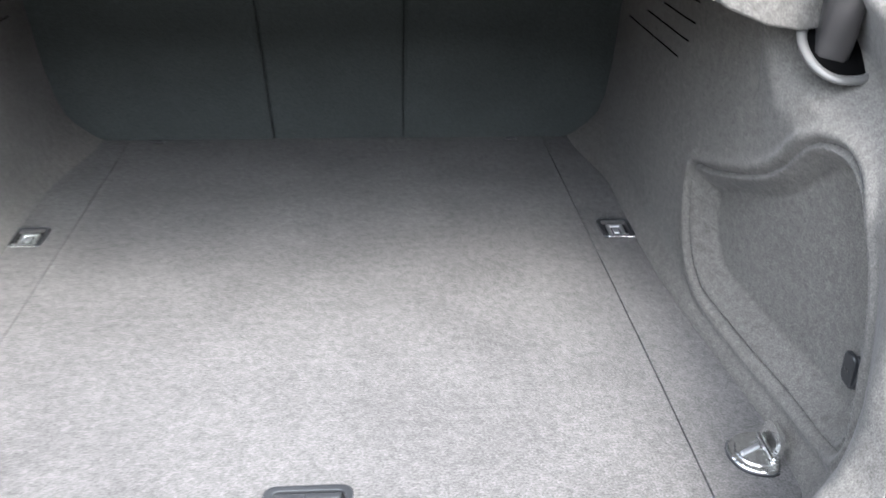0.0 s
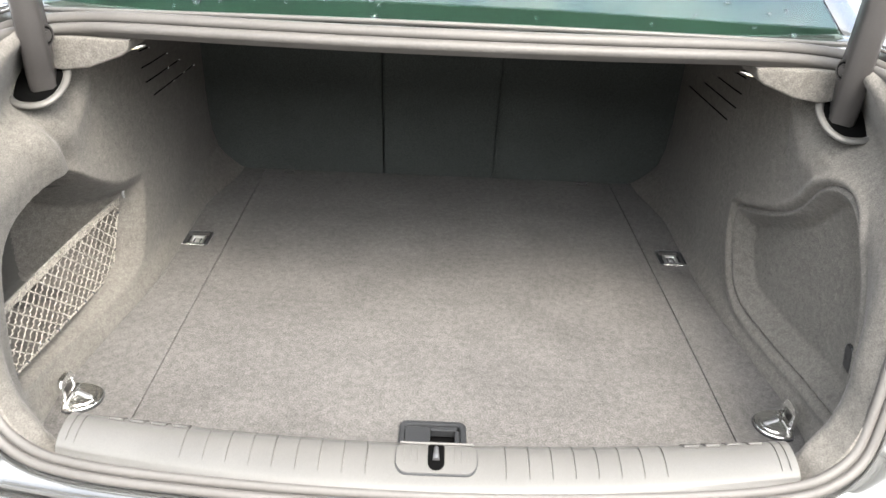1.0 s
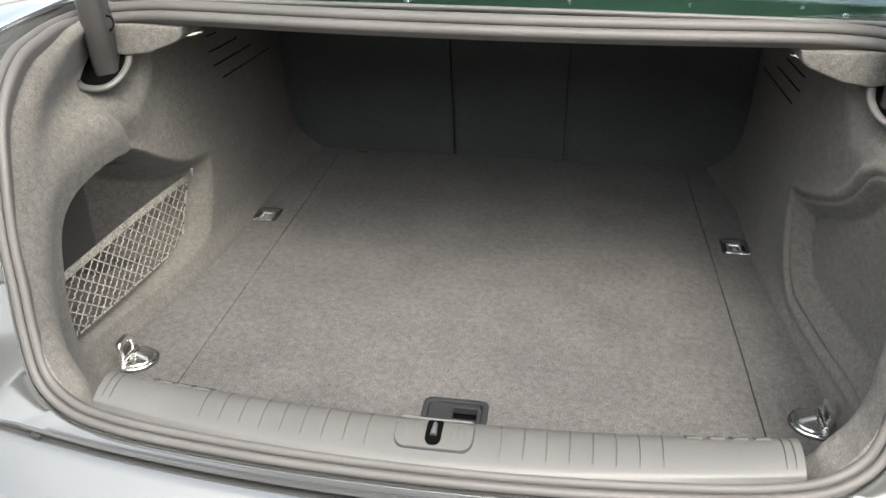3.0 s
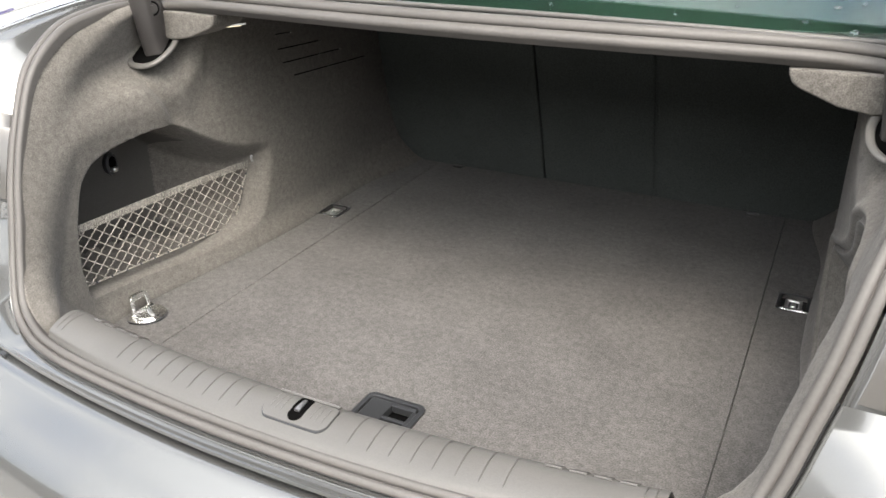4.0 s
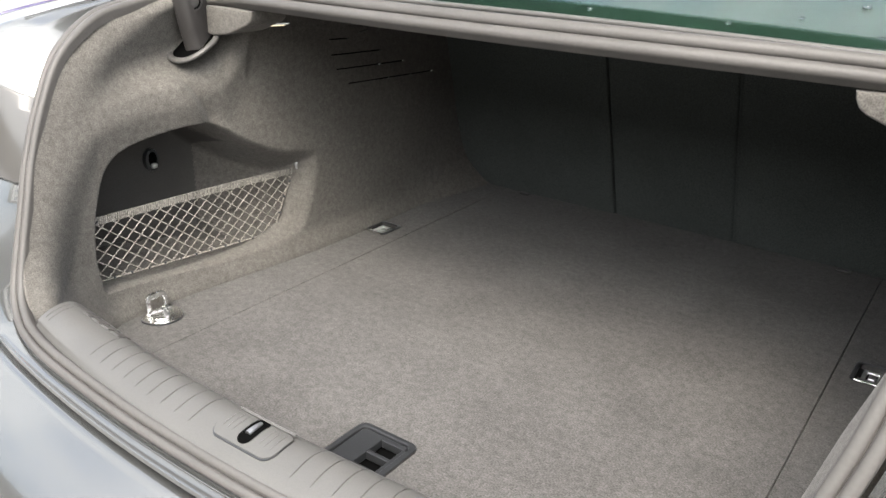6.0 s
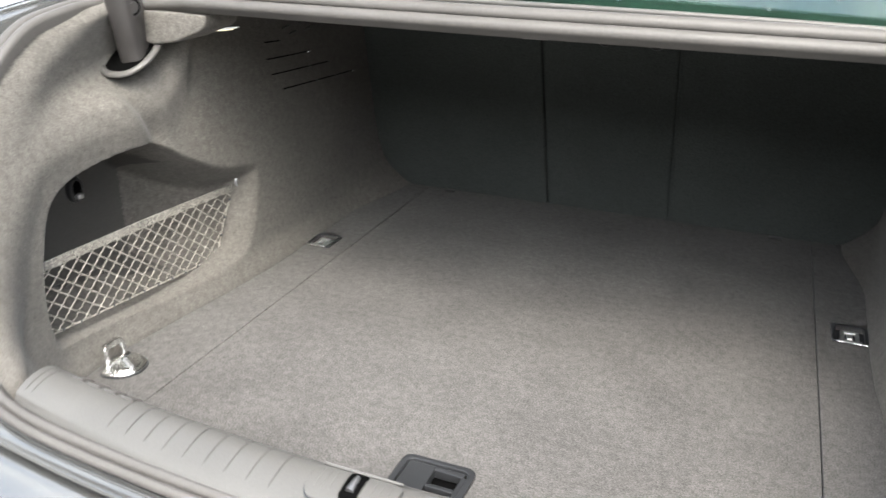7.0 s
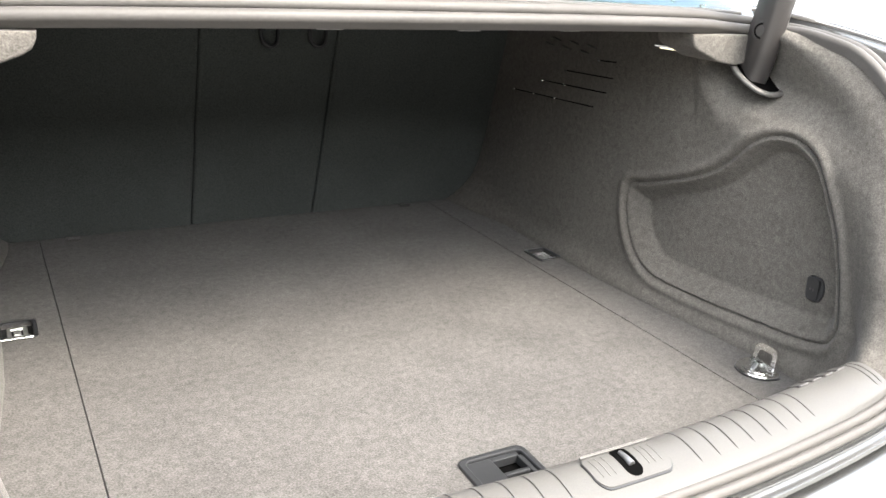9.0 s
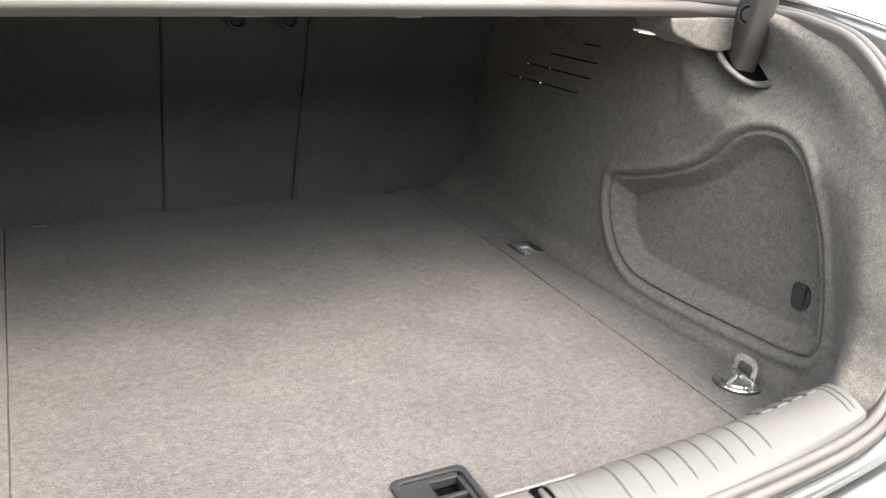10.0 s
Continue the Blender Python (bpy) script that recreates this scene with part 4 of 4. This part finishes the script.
# ---- covers and lamps under the shelf ----
def make_cover(s):
    o = [(0.413, -0.006), (0.414, -0.014), (0.418, -0.022), (0.426, -0.028), (0.47, -0.045), (0.505, -0.050), (0.532, -0.046), (0.532, -0.006)]
    bm = prism([(s * x, y) for x, y in o], 0.072, pose(0, 0.385, 1.063, 90, 0, 0), 0.0035, 3)
    c = part("hinge_cover", bm, FELT, smooth=True)
    tagged(c, "carpeted cover hanging below the shelf beside the hinge", "hinge cover", "hinge covers")
    l = empty("lamp", (s * 0.452, 0.388, 1.03))
    tagged(l, "small slim luggage compartment lamp with chrome edge", "lamp", "luggage lamps")
    m = pose(s * 0.452, 0.388, 1.0275, 0, s * 5, s * -14)
    almond = [(0.033 * math.cos(t), 0.010 * math.sin(t) * abs(math.sin(t)) ** 0.3) for t in np.linspace(0, 2 * math.pi, 32, endpoint=False)]
    part("frame", prism(almond, 0.0035, m, 0.001), CHROME, l, "thin chrome frame")
    part("lens", prism([(x * 0.7, y * 0.7) for x, y in almond], 0.003, m @ pose(0, 0, -0.002), 0.001), LAMPMAT, l)
    part("bracket", box(0.03, 0.02, 0.026, m @ pose(0, 0, 0.016), 0.003), BLACKPL, l)


for s in (-1, 1):
    make_cover(s)


# ---- cargo net ----
def make_net():
    net = empty("cargo_net", (-0.53, 0.28, 0.65))
    tagged(net, "pale knotted elastic net across the open side pocket", "net")
    lo = lambda y: 0.668 - 0.06 * (y - 0.07)
    hi = lambda y: 0.763 - 0.038 * (y - 0.08)
    def xx(y):
        return -np.interp(y, [0.05, 0.1, 0.3, 0.44, 0.47, 0.50], [0.540, 0.536, 0.537, 0.533, 0.531, 0.527])
    poly = [(0.06, lo(0.06)), (0.433, 0.643), (0.487, 0.745), (0.06, hi(0.06))]
    cell = 0.0205
    v, f = [], []
    def strand(a, b, r=0.0009):
        pts = spline([a, ((a[0] + b[0]) / 2, (a[1] + b[1]) / 2), b], 9)
        k = len(v)
        for i, (y, z) in enumerate(pts):
            x = xx(y) + 0.0012 * math.sin(i * 2.1 + y * 300)
            d = np.array([b[0] - a[0], b[1] - a[1]])
            d /= max(np.hypot(*d), 1e-6)
            for c in range(5):
                t = 2 * math.pi * c / 5 + i * 0.6
                rr = r * (1.2 if i % 2 else 0.9)
                v.append((x + rr * math.cos(t), y - d[1] * rr * math.sin(t), z + d[0] * rr * math.sin(t)))
        for i in range(len(pts) - 1):
            for c in range(5):
                e = (c + 1) % 5
                f.append((k + i * 5 + c, k + i * 5 + e, k + (i + 1) * 5 + e, k + (i + 1) * 5 + c))
    P = np.array(poly)
    for fam in (1, -1):
        for c in np.arange(-0.3, 0.75, cell * 1.26):
            seg = []
            for h in np.linspace(0, 1, 80):
                z = 0.63 + 0.15 * h
                y = c + fam * (z - 0.70) * 1.25
                if inside(np.array([y]), np.array([z]), P)[0] > 0:
                    seg.append((y, z))
            if len(seg) > 3:
                m = max(1, len(seg) // 10)
                idx = np.linspace(0, len(seg) - 1, m + 1).astype(int)
                for a, b in zip(idx[:-1], idx[1:]):
                    strand(seg[a], seg[b])
    put("netting", v, f, NETMAT, net)
    band = [(xx(y), y, hi(y) + 0.001) for y in np.linspace(0.05, 0.490, 30)]
    sweep("elastic_band", band, [(-0.0012, -0.0058), (0.0012, -0.0058), (0.0012, 0.0058), (-0.0012, 0.0058)], (0, 0, 1), BANDMAT, net, "grey woven elastic band")
    bars = bmesh.new()
    for y in np.arange(0.052, 0.489, 0.0034):
        m = pose(xx(y) + 0.0014, y, hi(y) + 0.001, -2, 0, 0)
        bmesh.ops.create_cube(bars, size=1.0, matrix=m @ Matrix.Diagonal((0.0009, 0.0017, 0.0120, 1)))
    part("band_ribs", bars, NETMAT, net, "pale ribs woven into the band")
    coil = [(xx(0.07) + 0.004 * math.cos(t) + 0.003, 0.070 + 0.0012 * t, hi(0.07) + 0.004 * math.sin(t) + 0.002) for t in np.linspace(0, 6 * math.pi, 60)]
    sweep("end_coil", coil, ring_profile(0.0012, 6), (0.1, 1, 0.05), BLACKPL, net, "dark coil at the end of the band")
    edge = spline([(xx(0.06), 0.06, lo(0.06)), (xx(0.25), 0.25, 0.6545), (xx(0.42), 0.42, 0.643), (xx(0.435), 0.437, 0.648), (xx(0.467), 0.468, 0.71), (xx(0.490), 0.491, 0.747)], 50)
    sweep("edge_cord", edge, ring_profile(0.0014, 6), (1, 0, 0.05), NETMAT, net)
    for q in edge[2:-2:3]:
        bm = bmesh.new()
        bmesh.ops.create_icosphere(bm, subdivisions=1, radius=0.0028, matrix=pose(*q))
        part("knot", bm, BLACKPL, net, smooth=True)
    ringp = [(-0.519 + 0.002 * math.cos(t), 0.496 + 0.0075 * math.cos(t), 0.759 + 0.0085 * math.sin(t)) for t in np.linspace(0, 2 * math.pi, 20, endpoint=False)]
    sweep("hook_ring", ringp, ring_profile(0.0022, 6), (1, 0.1, 0), STEEL, net, "small metal ring", closed=True)


make_net()


# ---- lashing eyes ----
def make_eye_up(s):
    e = empty("lashing_eye", (s * 0.487, 0.155, F))
    tagged(e, "shiny chrome lashing eye folded up from its plate", "lashing eye", "lashing eyes")
    pl = [(0.497, 0.124), (0.501, 0.150), (0.497, 0.176), (0.487, 0.181), (0.470, 0.178), (0.456, 0.168), (0.450, 0.150), (0.455, 0.131), (0.468, 0.120), (0.487, 0.116)]
    pl = spline(pl, 30, True)
    def grow(k):
        return [(s * (0.476 + (x - 0.476) * k), 0.149 + (y - 0.149) * k) for x, y in pl]
    part("rim", prism(grow(1.03), 0.0025, pose(0, 0, F), 0.001), BLACKPL, e, "black edge round the plate")
    part("plate", prism(grow(0.98), 0.005, pose(0, 0, F), 0.0025, 3), EYECHROME, e)
    part("dish", prism(grow(0.70), 0.002, pose(0, 0, F + 0.0045), 0.0015, 3), EYECHROME, e)
    arch = [(x, y) for x, y in rounded(0.040, 0.046, 0.013, 7)]
    window = rounded(0.025, 0.024, 0.005, 4)
    part("loop", holed(arch, [(x, y + 0.001) for x, y in window], 0.0065, pose(s * 0.4965, 0.151, F + 0.013, 90, 0, 90) @ pose(0, 0, -0.003, 8 * s, 0, 0), 0.0015), EYECHROME, e)
    part("hub", box(0.008, 0.046, 0.008, pose(s * 0.493, 0.151, F + 0.007), 0.003), EYECHROME, e)
    part("web", box(0.026, 0.005, 0.005, pose(s * 0.474, 0.150, F + 0.007, 0, 0, s * 25), 0.002), STEEL, e, "dark web across the dish")


def make_eye_flat(s):
    x0, y0 = FLAT_EYE[s]
    e = empty("lashing_eye", (x0, y0, F))
    tagged(e, "chrome lashing eye folded flat in a black recess", "lashing eye", "lashing eyes")
    m = pose(x0, y0, F)
    part("surround", holed(rounded(0.052, 0.062, 0.009), rounded(0.040, 0.050, 0.006), 0.0025, m, 0.001), BLACKPL, e)
    part("tray", box(0.043, 0.053, 0.002, m @ pose(0, 0, -0.0085)), BLACKPL, e, "black floor of the recess")
    part("front_lip", box(0.044, 0.0045, 0.0035, m @ pose(0.002 * s, -0.030, 0.0022), 0.0015), EYECHROME, e)
    bows = [box(0.027, 0.006, 0.005, m @ pose(0, 0.012, -0.003), 0.002), box(0.006, 0.031, 0.005, m @ pose(-0.0105, -0.002, -0.003), 0.002), box(0.006, 0.031, 0.005, m @ pose(0.0105, -0.002, -0.003), 0.002)]
    part("bow", merged(*bows), SATIN, e)
    part("tongue", box(0.009, 0.015, 0.005, m @ pose(0, -0.003, -0.003), 0.002), SATIN, e)
    part("cross_bar", box(0.034, 0.006, 0.004, m @ pose(0, -0.020, -0.0015), 0.0015), SATIN, e)


for s in (-1, 1):
    make_eye_up(s)
    make_eye_flat(s)


# ---- floor handle and latch cover ----
def make_handle():
    hx, hy = HANDLE
    h = empty("floor_handle", (hx, hy, F))
    tagged(h, "black plastic lift handle set into the carpet", "handle")
    m = pose(hx, hy, F)
    # outer rim, inner plate with two finger pits
    part("rim", holed(rounded(0.090, 0.090, 0.012), rounded(0.074, 0.074, 0.008), 0.004, m, 0.0012), BLACKPL, h)
    # pit bottom blackened: the shade in the pits is put into its colour
    part("pit_floor", box(0.076, 0.076, 0.002, m @ pose(0, 0, -0.0135)), VOID, h, "bottom of the finger pits, blackened for their shade")
    bars = ((-0.0365, -0.003, -0.0365, 0.0365), (-0.003, 0.033, 0.029, 0.0365), (0.030, 0.0365, -0.0365, 0.029), (-0.003, 0.030, 0.000, 0.006), (-0.003, 0.030, -0.0365, -0.022))
    for x0, x1, y0, y1 in bars:
        part("plate", box(x1 - x0, y1 - y0, 0.011, m @ pose((x0 + x1) / 2, (y0 + y1) / 2, -0.0045), 0.001), BLACKPL, h)


make_handle()

# ---- turn lock on the service cover, hook in the pocket ----
def make_small():
    k = empty("socket_cap", (0.535, 0.122, 0.73))
    tagged(k, "black plastic power socket cap on the service cover", "socket cap")
    x = float(lining(1, np.array([0.134]), np.array([0.726]))[0])
    m = pose(x, 0.134, 0.726, 0, -90, 0) @ Matrix.Scale(0.86, 4)
    part("base_ring", prism([(0.022 * math.cos(t), 0.0145 * math.sin(t)) for t in np.linspace(0, 2 * math.pi, 28, endpoint=False)], 0.005, m @ pose(-0.002, -0.003, 0), 0.002), BLACKPL, k)
    part("flap", prism(rounded(0.044, 0.024, 0.009), 0.005, m @ pose(0.0, 0.002, 0.004, 0, -6, 0), 0.002), BLACKPL, k)
    for dy in (-0.003, 0.003):
        part("mark", box(0.004, 0.0022, 0.0006, m @ pose(-0.002, 0.002 + dy, 0.0094, 0, -6, 0)), SILLMAT, k, "tiny pale bar of lettering")
    x = float(lining(-1, np.array([0.284]), np.array([0.790]))[0])
    g = empty("bag_hook", (-x, 0.284, 0.790))
    tagged(g, "black oval bag hook inside the side pocket", "hook")
    m = pose(-x - 0.004, 0.284, 0.790, 0, 90, 0)
    part("plate", prism([(0.02 * math.cos(t), 0.014 * math.sin(t)) for t in np.linspace(0, 2 * math.pi, 24, endpoint=False)], 0.012, m, 0.003), BLACKPL, g)
    part("well", prism([(0.012 * math.cos(t), 0.008 * math.sin(t)) for t in np.linspace(0, 2 * math.pi, 20, endpoint=False)], 0.002, m @ pose(-0.003, 0, 0.011), 0.0005), VOID, g, "black patch standing for the shaded hollow behind the tip")
    # bright metal here imitates the highlight on the black hook
    part("tip", box(0.009, 0.011, 0.010, m @ pose(0.009, 0, 0.014), 0.003), SATIN, g, "satin chrome tip standing in for a highlight")


make_small()


# ---- ventilation slots in the side linings ----
def make_slots(s):
    rows = [((0.556, 0.981), (0.60, 0.978)), ((0.56, 0.953), (0.693, 0.946)), ((0.572, 0.926), (0.765, 0.916)), ((0.602, 0.896), (0.862, 0.882))]
    for (ya, za), (yb, zb) in rows:
        n = 20
        v, f = [], []
        for i in range(n + 1):
            y, z = ya + (yb - ya) * i / n, za + (zb - za) * i / n
            for dz, dx in ((-0.0011, 0.0), (-0.0008, 0.0010), (0.0008, 0.0010), (0.0011, 0.0)):
                w = float(lining(s, np.array([y]), np.array([z + dz]))[0])
                v.append((s * (w - dx), y, z + dz))
        for i in range(n):
            for j in range(3):
                f.append((i * 4 + j, i * 4 + j + 1, (i + 1) * 4 + j + 1, (i + 1) * 4 + j))
        # slots are black strips on the lining, their depth painted as shade
        put("vent_slot", v, f, VOID, WALLS[s], "thin black strip standing for a shaded ventilation slot", smooth=False)
        for h in ((1.0,) if yb - ya < 0.15 else (0.62, 1.0) if yb - ya < 0.2 else (0.45, 0.72, 1.0)):
            y, z = ya + (yb - ya) * h, za + (zb - za) * h
            w = float(lining(s, np.array([y]), np.array([z]))[0])
            # chrome nib put in to give the slot a bright glint
            part("slot_glint", box(0.003, 0.005, 0.0035, pose(s * (w - 0.001), y + 0.002, z), 0.0008), CHROME, WALLS[s], "tiny chrome nib added for a glint on the slot")
    # faint raised dashes above the slots
    for i in range(6):
        row, col = divmod(i, 3)
        y, z = 0.625 + 0.055 * col + 0.02 * row, 0.998 - 0.012 * row
        w = float(lining(s, np.array([y]), np.array([z]))[0])
        part("grille_dash", box(0.004, 0.026, 0.0022, pose(s * (w - 0.001), y, z, 6, 0, 0), 0.0008), SILLMAT, WALLS[s], "faint grey raised dash")


for s in (-1, 1):
    make_slots(s)
